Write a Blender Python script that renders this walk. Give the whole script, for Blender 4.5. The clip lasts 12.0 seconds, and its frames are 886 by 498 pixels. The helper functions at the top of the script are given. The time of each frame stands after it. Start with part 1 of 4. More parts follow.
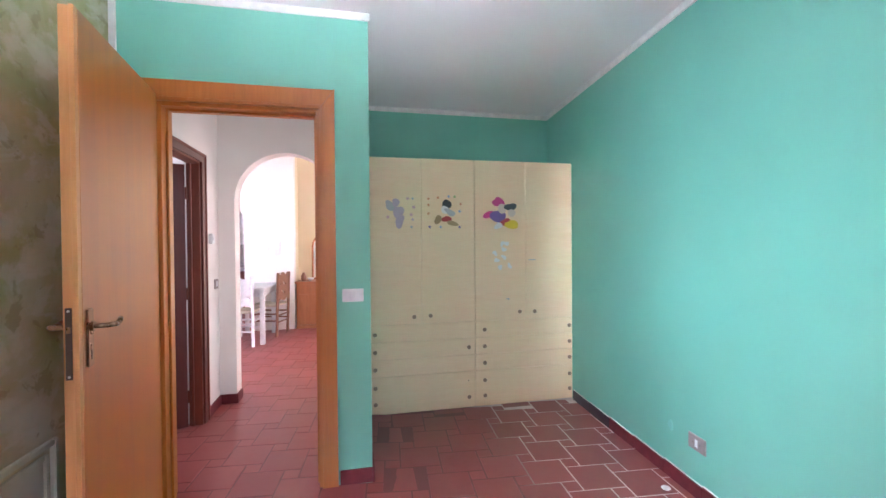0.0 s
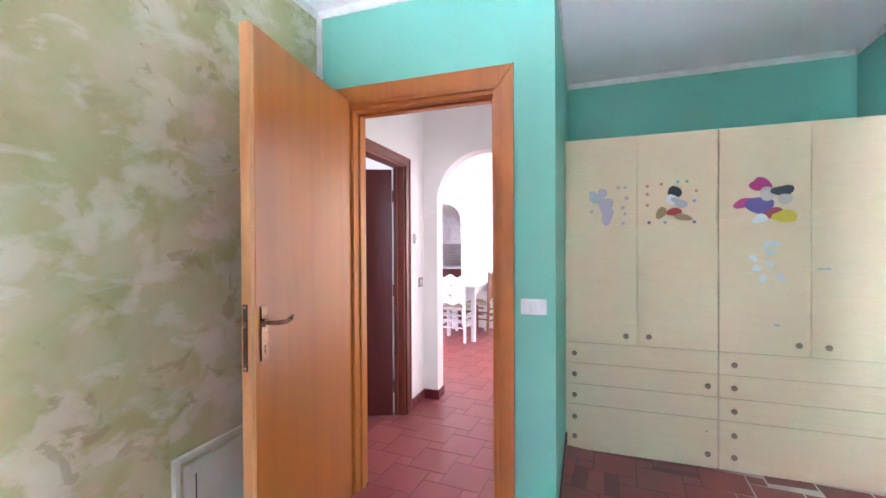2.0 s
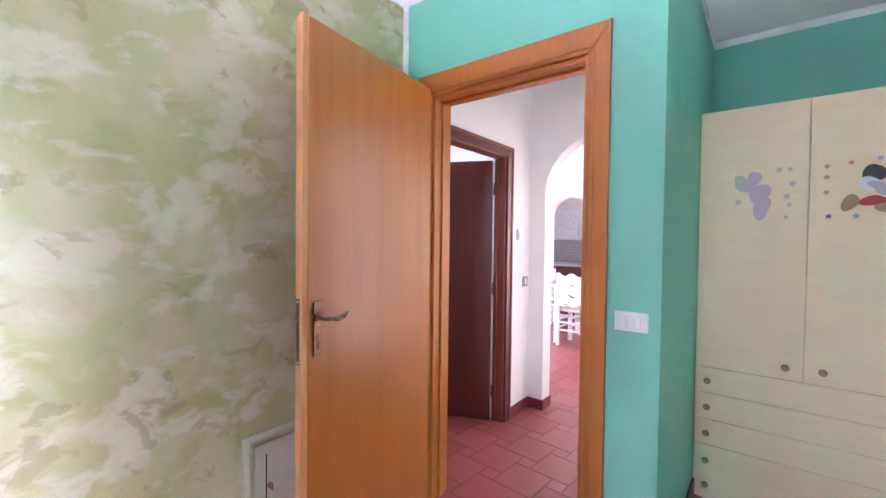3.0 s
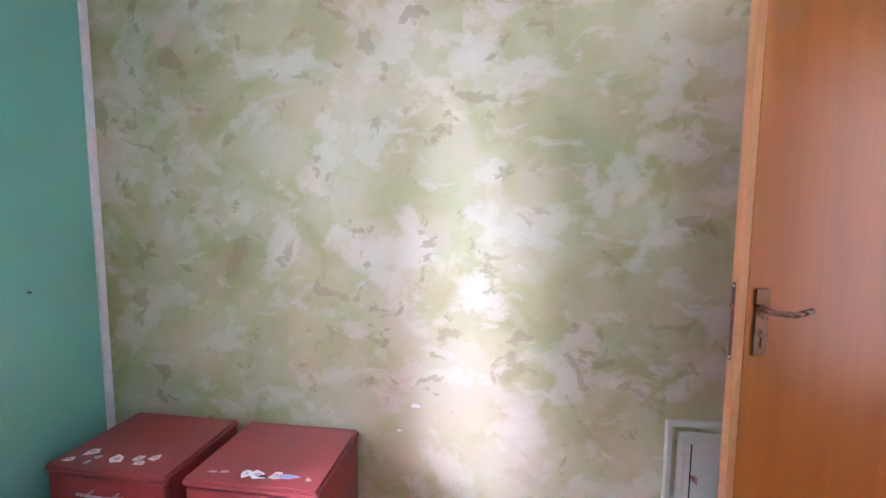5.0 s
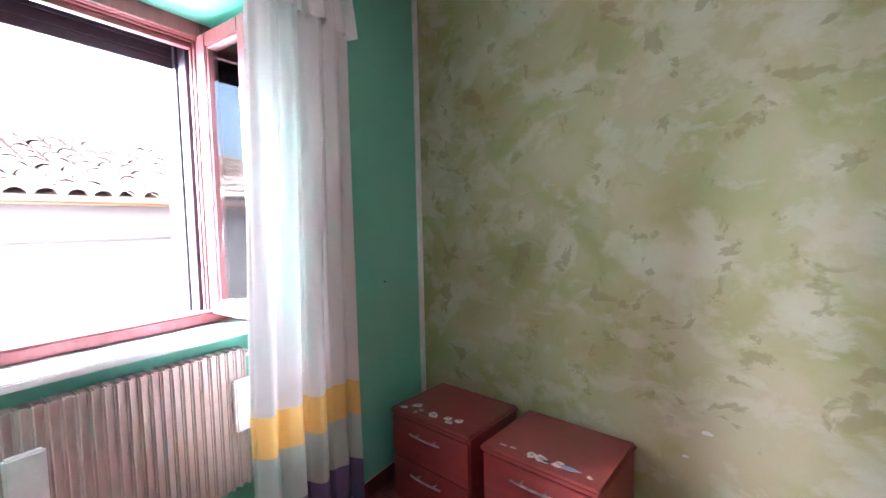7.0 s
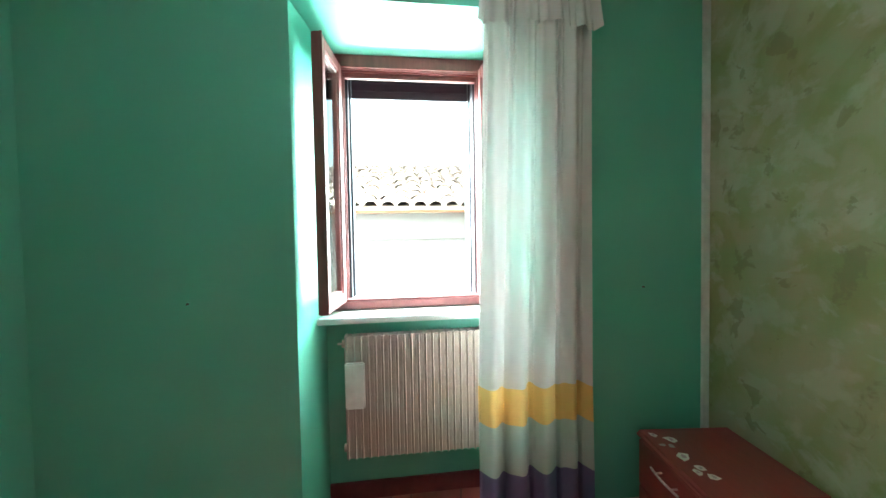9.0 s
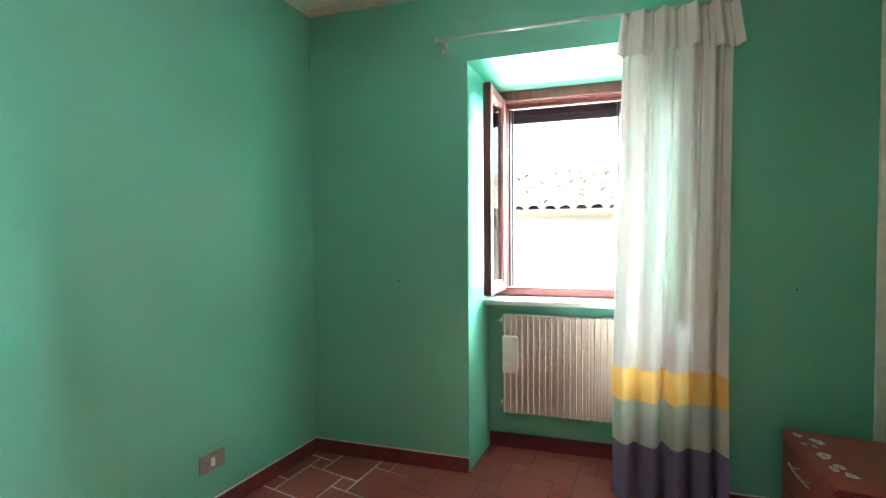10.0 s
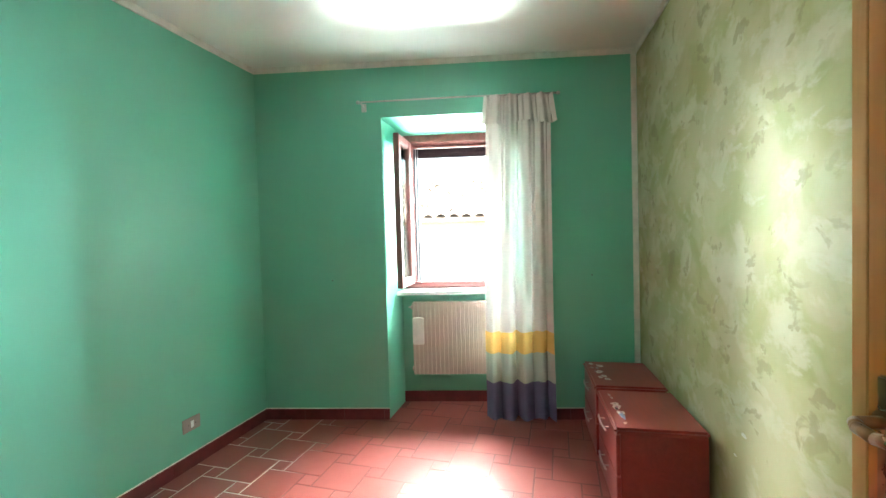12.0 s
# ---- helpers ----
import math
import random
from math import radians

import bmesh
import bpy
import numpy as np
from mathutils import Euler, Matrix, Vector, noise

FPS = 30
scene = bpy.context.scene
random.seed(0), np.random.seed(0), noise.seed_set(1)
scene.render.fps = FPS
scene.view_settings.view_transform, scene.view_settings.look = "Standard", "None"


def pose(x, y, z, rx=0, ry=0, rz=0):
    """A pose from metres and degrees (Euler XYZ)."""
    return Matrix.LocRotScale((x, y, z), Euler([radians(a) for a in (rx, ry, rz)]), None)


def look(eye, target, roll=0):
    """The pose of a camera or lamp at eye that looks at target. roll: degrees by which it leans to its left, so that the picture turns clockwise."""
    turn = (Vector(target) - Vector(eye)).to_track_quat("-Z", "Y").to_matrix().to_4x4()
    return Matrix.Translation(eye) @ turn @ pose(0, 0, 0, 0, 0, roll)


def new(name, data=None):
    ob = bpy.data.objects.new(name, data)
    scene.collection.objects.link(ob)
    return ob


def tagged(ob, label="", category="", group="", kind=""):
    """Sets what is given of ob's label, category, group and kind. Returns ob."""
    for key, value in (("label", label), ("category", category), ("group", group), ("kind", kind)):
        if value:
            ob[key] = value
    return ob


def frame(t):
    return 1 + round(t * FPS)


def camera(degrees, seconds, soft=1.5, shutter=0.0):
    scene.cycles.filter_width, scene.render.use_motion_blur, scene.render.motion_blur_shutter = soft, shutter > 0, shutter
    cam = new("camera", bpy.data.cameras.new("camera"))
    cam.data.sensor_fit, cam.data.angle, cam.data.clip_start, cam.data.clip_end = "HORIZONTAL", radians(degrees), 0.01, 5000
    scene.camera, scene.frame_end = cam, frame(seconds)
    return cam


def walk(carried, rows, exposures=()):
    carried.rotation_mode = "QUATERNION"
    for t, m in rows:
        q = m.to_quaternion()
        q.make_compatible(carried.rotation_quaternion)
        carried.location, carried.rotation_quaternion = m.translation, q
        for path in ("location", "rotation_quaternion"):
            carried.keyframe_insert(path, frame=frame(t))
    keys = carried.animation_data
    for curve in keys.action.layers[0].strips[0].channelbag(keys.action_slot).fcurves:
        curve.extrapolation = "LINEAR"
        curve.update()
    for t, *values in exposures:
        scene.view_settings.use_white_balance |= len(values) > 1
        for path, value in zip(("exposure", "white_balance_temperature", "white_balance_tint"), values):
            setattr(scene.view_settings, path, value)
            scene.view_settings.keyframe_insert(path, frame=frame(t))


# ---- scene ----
cam = camera(94.4, 12.0)

EXPOSURES = [(0.0, 4.94, 5550, 16), (1.0, 5.22, 5250, 12), (2.5, 5.36, 5250, 18), (4.5, 5.2, 5050, 17), (5.0, 5.22, 5100, 26), (5.5, 4.95, 5150, 27), (6.5, 4.35, 5500, 21), (8.5, 3.92, 5700, -25), (9.0, 3.88, 5700, -26), (9.5, 4.02, 5850, -18), (10.5, 4.38, 6150, -20), (12.0, 4.58, 6150, -20)]
PATH = [
    (0, (1.872, 2.331, 1.327), (1.462, 0.374, 1.305), -0.5),
    (0.5, (1.897, 2.324, 1.323), (1.769, 0.328, 1.307), -0.6),
    (1, (1.863, 2.255, 1.32), (1.993, 0.259, 1.301), -0.7),
    (1.5, (1.784, 2.093, 1.334), (2.167, 0.13, 1.319), -0.6),
    (2, (1.676, 1.915, 1.334), (2.328, 0.025, 1.316), -0.3),
    (2.5, (1.542, 1.737, 1.345), (2.483, -0.027, 1.324), 0.4),
    (2.7, (1.518, 1.67, 1.348), (2.579, -0.024, 1.312), 0.6),
    (4.3, (1.535, 1.515, 1.303), (3.461, 0.985, 1.205), 1.0),
    (4.5, (1.543, 1.453, 1.328), (3.523, 1.211, 1.184), 1.0),
    (5, (1.502, 1.485, 1.33), (3.475, 1.759, 1.153), 0.3),
    (5.5, (1.455, 1.536, 1.34), (3.313, 2.249, 1.143), -0.1),
    (6, (1.419, 1.571, 1.332), (3.122, 2.604, 1.152), -0.7),
    (6.5, (1.375, 1.592, 1.338), (2.95, 2.814, 1.173), -0.9),
    (8.3, (1.642, 1.458, 1.274), (2.659, 3.181, 1.257), -1.5),
    (8.5, (1.728, 1.431, 1.281), (2.5, 3.276, 1.245), -1.3),
    (9, (1.825, 1.352, 1.284), (1.852, 3.35, 1.213), -1.0),
    (9.5, (1.909, 1.143, 1.275), (1.425, 3.083, 1.209), -0.8),
    (10, (1.981, 0.883, 1.275), (1.218, 2.731, 1.222), -0.4),
    (10.5, (2.074, 0.603, 1.277), (1.135, 2.369, 1.238), -0.4),
    (11, (2.127, 0.403, 1.318), (1.214, 2.182, 1.301), -0.4),
    (11.5, (2.161, 0.226, 1.301), (1.476, 2.105, 1.3), -0.8),
    (12, (2.262, 0.104, 1.331), (1.877, 2.065, 1.275), -1.6),
]
walk(cam, [(t, look(eye, target, roll)) for t, eye, target, roll in PATH], EXPOSURES)

# ---- world, sky light, sun ----
world = bpy.data.worlds.new("world")
scene.world = world
world.use_nodes = True
wn, wl = world.node_tree.nodes, world.node_tree.links
sky = wn.new("ShaderNodeTexSky")
sky.sky_type = "NISHITA"
sky.sun_disc = False
sky.sun_elevation = radians(49)
sky.sun_rotation = radians(100)
sky.dust_density = 8.0
sky.ozone_density = 0.3
wl.new(sky.outputs[0], wn["Background"].inputs[0])
wn["Background"].inputs[1].default_value = 0.13

sun = new("sun", bpy.data.lights.new("sun", "SUN"))
sun.data.energy, sun.data.angle, sun.data.color = 2.0, radians(0.5), (1.0, 0.94, 0.86)
sun.matrix_world = look((20.5, 3.2, 21.5), (1.8, 6.5, 0.5))

# ---- plan: the window wall and the right-hand wall stand askew ----
WW = Matrix.Translation((0.335, 2.845, 0)) @ pose(0, 0, 0, 0, 0, 7.4)      # u along the window wall, d outwards
RA = math.degrees(math.atan2(4.375, 0.355))
RW = Matrix.Translation((-0.020, -1.53, 0)) @ pose(0, 0, 0, 0, 0, RA)           # s along the long wall, room at negative y
H = 2.61


def area_light(name, m, w, h, energy, color, fan=180):
    ob = new(name, bpy.data.lights.new(name, "AREA"))
    ob.data.shape, ob.data.size, ob.data.size_y = "RECTANGLE", w, h
    ob.data.energy, ob.data.color = energy, color
    ob.data.spread = radians(fan)
    ob.matrix_world = m
    return ob


# area lamps added out of view outside, standing in for sky and sunlit lane
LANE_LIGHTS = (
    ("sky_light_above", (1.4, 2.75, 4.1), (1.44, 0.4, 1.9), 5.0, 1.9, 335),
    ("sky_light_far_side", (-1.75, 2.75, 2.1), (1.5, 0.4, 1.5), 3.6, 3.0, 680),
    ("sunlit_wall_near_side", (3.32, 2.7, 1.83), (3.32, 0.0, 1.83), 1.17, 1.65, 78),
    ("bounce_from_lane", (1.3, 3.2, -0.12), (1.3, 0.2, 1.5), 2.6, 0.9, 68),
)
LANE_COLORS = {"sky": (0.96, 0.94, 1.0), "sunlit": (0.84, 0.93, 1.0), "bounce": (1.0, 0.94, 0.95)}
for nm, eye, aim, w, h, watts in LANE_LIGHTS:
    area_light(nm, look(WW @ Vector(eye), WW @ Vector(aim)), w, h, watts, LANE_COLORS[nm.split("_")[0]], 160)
# added lamp that brightens the hall; only a closed wall lies behind it
area_light("hall_fill", look((1.90, -0.7, 1.3), (3.0, -0.7, 1.3)), 0.6, 1.6, 0.36, (1.0, 0.82, 0.74))
# unseen lamp added in the closed living room to brighten it and the hall
area_light("living_fill", look((-0.3, -3.6, 1.5), (3.0, -3.9, 1.2)), 2.0, 1.6, 1.9, (1.0, 0.82, 0.74))


# ---- materials ----
def rgb(r, g, b):
    return (r, g, b, 1)


class Mat:
    """A small builder for procedural node materials in object space."""

    def __init__(self, name, base, rough=0.5, metal=0.0):
        self.m = bpy.data.materials.new(name)
        self.m.use_nodes = True
        self.n, self.l = self.m.node_tree.nodes, self.m.node_tree.links
        self.b = self.n["Principled BSDF"]
        self.b.inputs["Base Color"].default_value = rgb(*base)
        self.b.inputs["Roughness"].default_value = rough
        self.b.inputs["Metallic"].default_value = metal
        self.geo = self.n.new("ShaderNodeNewGeometry").outputs["Position"]
        self.bumps = None

    def coord(self, scale=(1, 1, 1), world_space=True, lean=0):
        mp = self.n.new("ShaderNodeMapping")
        mp.inputs["Scale"].default_value = scale
        mp.inputs["Rotation"].default_value = (radians(lean), 0, 0)
        src = self.geo if world_space else self.n.new("ShaderNodeTexCoord").outputs["Object"]
        self.l.new(src, mp.inputs[0])
        return mp.outputs[0]

    def noise(self, scale, detail=4, rough=0.55, distort=0.0, vec=None):
        t = self.n.new("ShaderNodeTexNoise")
        t.inputs["Scale"].default_value, t.inputs["Detail"].default_value = scale, detail
        t.inputs["Roughness"].default_value, t.inputs["Distortion"].default_value = rough, distort
        self.l.new(vec or self.geo, t.inputs["Vector"])
        return t.outputs["Fac"]

    def ramp(self, fac, stops):
        r = self.n.new("ShaderNodeValToRGB")
        el = r.color_ramp.elements
        while len(el) < len(stops):
            el.new(0.5)
        for e, (p, c) in zip(el, stops):
            e.position, e.color = p, (rgb(*c) if len(c) == 3 else c)
        self.l.new(fac, r.inputs[0])
        return r.outputs[0]

    def mix(self, fac, a, b, mode="MIX"):
        x = self.n.new("ShaderNodeMix")
        x.data_type, x.blend_type = "RGBA", mode
        for i, v in ((0, fac), (6, a), (7, b)):
            if isinstance(v, tuple):
                x.inputs[i].default_value = rgb(*v)
            elif isinstance(v, (int, float)):
                x.inputs[i].default_value = v
            else:
                self.l.new(v, x.inputs[i])
        return x.outputs[2]

    def rand(self):
        return self.n.new("ShaderNodeObjectInfo").outputs["Random"]

    def color(self, s):
        self.l.new(s, self.b.inputs["Base Color"])
        return self

    def rough(self, fac, lo, hi):
        r = self.n.new("ShaderNodeMapRange")
        r.inputs[3].default_value, r.inputs[4].default_value = lo, hi
        self.l.new(fac, r.inputs[0])
        self.l.new(r.outputs[0], self.b.inputs["Roughness"])
        return self

    def bump(self, fac, strength=0.2, dist=0.002):
        bn = self.n.new("ShaderNodeBump")
        bn.inputs["Strength"].default_value, bn.inputs["Distance"].default_value = strength, dist
        self.l.new(fac, bn.inputs["Height"])
        if self.bumps:
            self.l.new(self.bumps, bn.inputs["Normal"])
        self.bumps = bn.outputs[0]
        self.l.new(self.bumps, self.b.inputs["Normal"])
        return self


def paint(name, a, b, rough=0.6, scale=1.2, relief=0.15):
    k = Mat(name, a, rough)
    big, fine = k.noise(scale, 3), k.noise(90, 3)
    k.color(k.mix(k.ramp(big, [(0.35, (0, 0, 0)), (0.7, (1, 1, 1))]), a, b))
    k.rough(k.noise(5, 3), rough - 0.08, rough + 0.1)
    return k.bump(fine, relief, 0.002).bump(k.noise(7, 2), 0.2, 0.004).m


def wood(name, dark, light, rough=0.3, grain=(9, 9, 0.9), coat=0.0):
    k = Mat(name, light, rough)
    v = k.coord(grain, False)
    g = k.noise(2.2, 6, 0.6, 1.2, v)
    f = k.noise(14, 4, 0.6, 0.3, v)
    c = k.mix(k.ramp(g, [(0.3, (0, 0, 0)), (0.7, (1, 1, 1))]), dark, light)
    k.color(k.mix(0.22, c, k.ramp(f, [(0.3, dark), (0.7, light)])))
    k.rough(g, rough - 0.06, rough + 0.08).bump(f, 0.08, 0.001)
    k.b.inputs["Coat Weight"].default_value = coat
    k.b.inputs["Coat Roughness"].default_value = 0.38
    return k.m


def plain(name, c, rough=0.5, metal=0.0, var=0.06):
    k = Mat(name, c, rough, metal)
    d = tuple(x * (1 - 2.5 * var) for x in c)
    k.color(k.mix(k.ramp(k.noise(14, 4), [(0.35, (0, 0, 0)), (0.65, (1, 1, 1))]), d, c))
    return k.rough(k.noise(30, 3), max(0.02, rough - 0.06), rough + 0.08).bump(k.noise(160, 2), 0.05, 0.001).m


M_TURQ = paint("turquoise_wall_paint", (0.180, 0.485, 0.362), (0.205, 0.530, 0.40), 0.45, 0.9)
M_WHITE = paint("white_wall_paint", (0.78, 0.72, 0.68), (0.83, 0.78, 0.74), 0.7, 1.0)
M_CEIL = paint("white_ceiling_paint", (0.78, 0.775, 0.765), (0.83, 0.825, 0.815), 0.8, 0.8)
M_TRIMW = plain("white_filler", (0.8, 0.78, 0.74), 0.7)


def sponge_wall():
    k = Mat("sponged_green_wall_paint", (0.414, 0.390, 0.237), 0.4)
    warp = k.noise(2.2, 3, 0.5, 0.3)
    v = k.n.new("ShaderNodeVectorMath")
    v.operation = "MULTIPLY_ADD"
    comb = k.n.new("ShaderNodeCombineXYZ")
    for i in range(3):
        k.l.new(warp, comb.inputs[i])
    k.l.new(comb.outputs[0], v.inputs[0])
    v.inputs[1].default_value = (0.2, 0.35, -0.45)
    k.l.new(k.coord((1, 0.9, 1.0), True, 15), v.inputs[2])
    patches = k.noise(2.4, 5, 0.5, 0.15, v.outputs[0])
    strokes = k.noise(4.6, 4, 0.52, 0.35, v.outputs[0])
    smears = k.noise(4.6, 5, 0.55, 0.2, k.coord((1, 0.9, 1.1), True, 40))
    dabs = k.noise(7.5, 4, 0.6, 0.5, k.coord((1, 1.0, 1.15), True, -8))
    where = k.noise(1.1, 2, 0.5, 0.0)
    c = k.ramp(patches, [(0.36, (0.365, 0.345, 0.152)), (0.50, (0.440, 0.408, 0.205)), (0.62, (0.510, 0.458, 0.285))])
    c = k.mix(k.ramp(strokes, [(0.46, (0, 0, 0)), (0.56, (0.45, 0.45, 0.45))]), c, (0.515, 0.465, 0.305))
    c = k.mix(k.ramp(smears, [(0.52, (0, 0, 0)), (0.58, (0.42, 0.42, 0.42)), (0.68, (0.62, 0.62, 0.62))]), c, (0.650, 0.600, 0.465))
    wisps = k.noise(5.5, 6, 0.6, 0.5, k.coord((1, 0.75, 1.25), True, -50))
    c = k.mix(k.ramp(wisps, [(0.56, (0, 0, 0)), (0.62, (0.5, 0.5, 0.5))]), c, (0.600, 0.560, 0.430))
    dab = k.mix(1.0, k.ramp(dabs, [(0.59, (0, 0, 0)), (0.63, (0.6, 0.6, 0.6))]), k.ramp(where, [(0.44, (0.15, 0.15, 0.15)), (0.54, (1, 1, 1))]), "MULTIPLY")
    c = k.mix(dab, c, (0.30, 0.245, 0.125))
    k.color(c)
    k.rough(patches, 0.60, 0.48)
    k.b.inputs["Metallic"].default_value = 0.15
    k.b.inputs["Specular IOR Level"].default_value = 0.5
    k.bump(patches, 0.15, 0.004).bump(k.noise(60, 3), 0.1, 0.002)
    return k.m


M_SPONGE = sponge_wall()


def tile_material(name, pale):
    k = Mat(name, (0.2, 0.06, 0.05), 0.4)
    c = k.ramp(k.rand(), [(0.0, (0.240, 0.053, 0.048)), (0.5, (0.270, 0.062, 0.056)), (1.0, (0.302, 0.074, 0.067))])
    c = k.mix(k.ramp(k.noise(6, 5, 0.6, 0.4), [(0.4, (0, 0, 0)), (0.75, (0.22, 0.22, 0.22))]), c, pale)
    k.color(c).rough(k.noise(9, 4), 0.27, 0.36)
    return k.bump(k.noise(12, 3), 0.25, 0.003).bump(k.noise(90, 3), 0.1, 0.001).m


M_TILE = tile_material("terracotta_tile", (0.33, 0.12, 0.11))


def grout_material():
    k = Mat("tile_joint", (0.3, 0.2, 0.17), 0.42)
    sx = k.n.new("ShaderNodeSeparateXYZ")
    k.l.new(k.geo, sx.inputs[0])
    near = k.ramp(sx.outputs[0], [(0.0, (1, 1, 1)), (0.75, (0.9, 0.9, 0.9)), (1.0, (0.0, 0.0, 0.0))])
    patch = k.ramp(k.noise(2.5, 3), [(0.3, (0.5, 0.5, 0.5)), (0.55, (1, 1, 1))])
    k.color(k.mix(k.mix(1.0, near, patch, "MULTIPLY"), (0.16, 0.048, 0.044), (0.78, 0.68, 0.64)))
    return k.bump(k.noise(80, 3), 0.15, 0.001).m


M_GROUT = grout_material()
M_SKIRT = plain("dark_terracotta_skirting", (0.17, 0.022, 0.028), 0.5, 0, 0.12)
# near-black colour for the first tiles along the long wall
M_SKIRT_BLACK = plain("near_black_skirting", (0.02, 0.013, 0.02), 0.4)
M_DOOR = wood("honey_door_veneer", (0.37, 0.108, 0.008), (0.48, 0.158, 0.015), 0.32, (5, 5, 0.2), 0.45)
M_DOOREDGE = wood("pale_door_edge", (0.52, 0.24, 0.08), (0.62, 0.31, 0.12), 0.4, (12, 12, 0.8))
M_FRAME = wood("honey_door_frame", (0.38, 0.118, 0.012), (0.48, 0.165, 0.022), 0.34, (14, 14, 0.8), 0.3)
M_DARK = wood("dark_mahogany", (0.075, 0.010, 0.009), (0.115, 0.017, 0.014), 0.3, (10, 10, 0.8), 0.3)
M_MAHOG = wood("red_mahogany", (0.15, 0.030, 0.016), (0.22, 0.050, 0.025), 0.3, (10, 10, 0.8), 0.3)
M_WARD = wood("cream_laminate", (0.84, 0.615, 0.375), (0.88, 0.675, 0.44), 0.42, (2, 2, 14))
M_NIGHT = wood("cherry_lacquer", (0.21, 0.032, 0.032), (0.29, 0.050, 0.044), 0.33, (1.2, 9, 9), 0.2)
M_WINF = wood("brown_window_wood", (0.13, 0.036, 0.038), (0.22, 0.068, 0.064), 0.42, (10, 10, 1.2))
M_SHUT = plain("dark_shutter_frame", (0.020, 0.013, 0.021), 0.5)
for k in (M_WINF, M_SHUT):
    k.node_tree.nodes["Principled BSDF"].inputs["Specular IOR Level"].default_value = 0.4
M_BRASS = plain("aged_brass", (0.33, 0.19, 0.11), 0.28, 0.9)
M_STEEL = plain("brushed_steel", (0.62, 0.60, 0.60), 0.3, 0.95)
M_DKBRASS = plain("dark_lock_steel", (0.10, 0.065, 0.06), 0.4, 0.7)
M_KNOB = plain("brown_knob", (0.36, 0.22, 0.14), 0.35)
M_PLASTIC = plain("white_plastic", (0.84, 0.83, 0.83), 0.35)
M_SOCKET = plain("taupe_socket_plate", (0.34, 0.27, 0.25), 0.4)
M_RAD = plain("cream_radiator_enamel", (0.52, 0.425, 0.40), 0.4, 0, 0.02)
M_MARBLE = paint("white_sill_stone", (0.60, 0.59, 0.60), (0.68, 0.67, 0.67), 0.3, 4.0, 0.05)
M_PLUG = plain("grey_green_plug", (0.10, 0.13, 0.11), 0.5)
M_HOLE = plain("black_void", (0.015, 0.012, 0.012), 0.6)
M_HATCH = paint("pale_green_panel_paint", (0.50, 0.50, 0.38), (0.60, 0.60, 0.48), 0.5, 3.0)
M_STAIN = paint("turquoise_patch", (0.20, 0.52, 0.42), (0.22, 0.55, 0.45), 0.5, 3.0)


def cloth(name, c, see, through_light):
    k = Mat(name, c, 0.85)
    tr = k.n.new("ShaderNodeBsdfTranslucent")
    tr.inputs[0].default_value = rgb(*c)
    tp = k.n.new("ShaderNodeBsdfTransparent")
    m1, m2 = k.n.new("ShaderNodeMixShader"), k.n.new("ShaderNodeMixShader")
    m1.inputs[0].default_value, m2.inputs[0].default_value = through_light, see
    out = k.n["Material Output"]
    weave = k.noise(420, 2, 0.5, 0, k.coord((1, 1, 0.25)))
    k.bump(weave, 0.15, 0.001)
    k.l.new(k.b.outputs[0], m1.inputs[1])
    k.l.new(tr.outputs[0], m1.inputs[2])
    k.l.new(m1.outputs[0], m2.inputs[1])
    k.l.new(tp.outputs[0], m2.inputs[2])
    k.l.new(m2.outputs[0], out.inputs[0])
    return k.m


M_VOILE = cloth("white_voile", (0.71, 0.65, 0.64), 0.04, 0.06)
M_YELLOW = cloth("yellow_cotton", (0.78, 0.51, 0.17), 0.03, 0.14)
M_GREY = cloth("sage_grey_cotton", (0.46, 0.52, 0.48), 0.03, 0.14)
M_PURPLE = cloth("purple_cotton", (0.15, 0.13, 0.25), 0.0, 0.12)


def glass():
    k = Mat("window_glass", (1, 1, 1), 0.02)
    tp = k.n.new("ShaderNodeBsdfTransparent")
    gl = k.n.new("ShaderNodeBsdfGlossy")
    gl.inputs["Roughness"].default_value = 0.02
    fr = k.n.new("ShaderNodeFresnel")
    fr.inputs[0].default_value = 1.9
    mx = k.n.new("ShaderNodeMixShader")
    k.l.new(fr.outputs[0], mx.inputs[0])
    k.l.new(tp.outputs[0], mx.inputs[1])
    k.l.new(gl.outputs[0], mx.inputs[2])
    k.l.new(mx.outputs[0], k.n["Material Output"].inputs[0])
    return k.m


M_GLASS = glass()


def sticker(name, c):
    return plain(name, c, 0.35, 0, 0.03)


# ---- mesh helpers ----
def box(lo, hi, bevel=0.0, seg=1, bm=None):
    """A box between two corners, with bevelled edges, in a new or a given bmesh."""
    b = bmesh.new()
    bmesh.ops.create_cube(b, size=1)
    for v in b.verts:
        v.co = Vector([lo[i] + (v.co[i] + 0.5) * (hi[i] - lo[i]) for i in range(3)])
    if bevel:
        bmesh.ops.bevel(b, geom=b.edges[:], offset=bevel, segments=seg, affect="EDGES", clamp_overlap=True)
    return join(bm, b) if bm else b


def join(bm, other):
    """Adds another bmesh to bm."""
    me = bpy.data.meshes.new("tmp")
    other.to_mesh(me)
    other.free()
    bm.from_mesh(me)
    bpy.data.meshes.remove(me)
    return bm


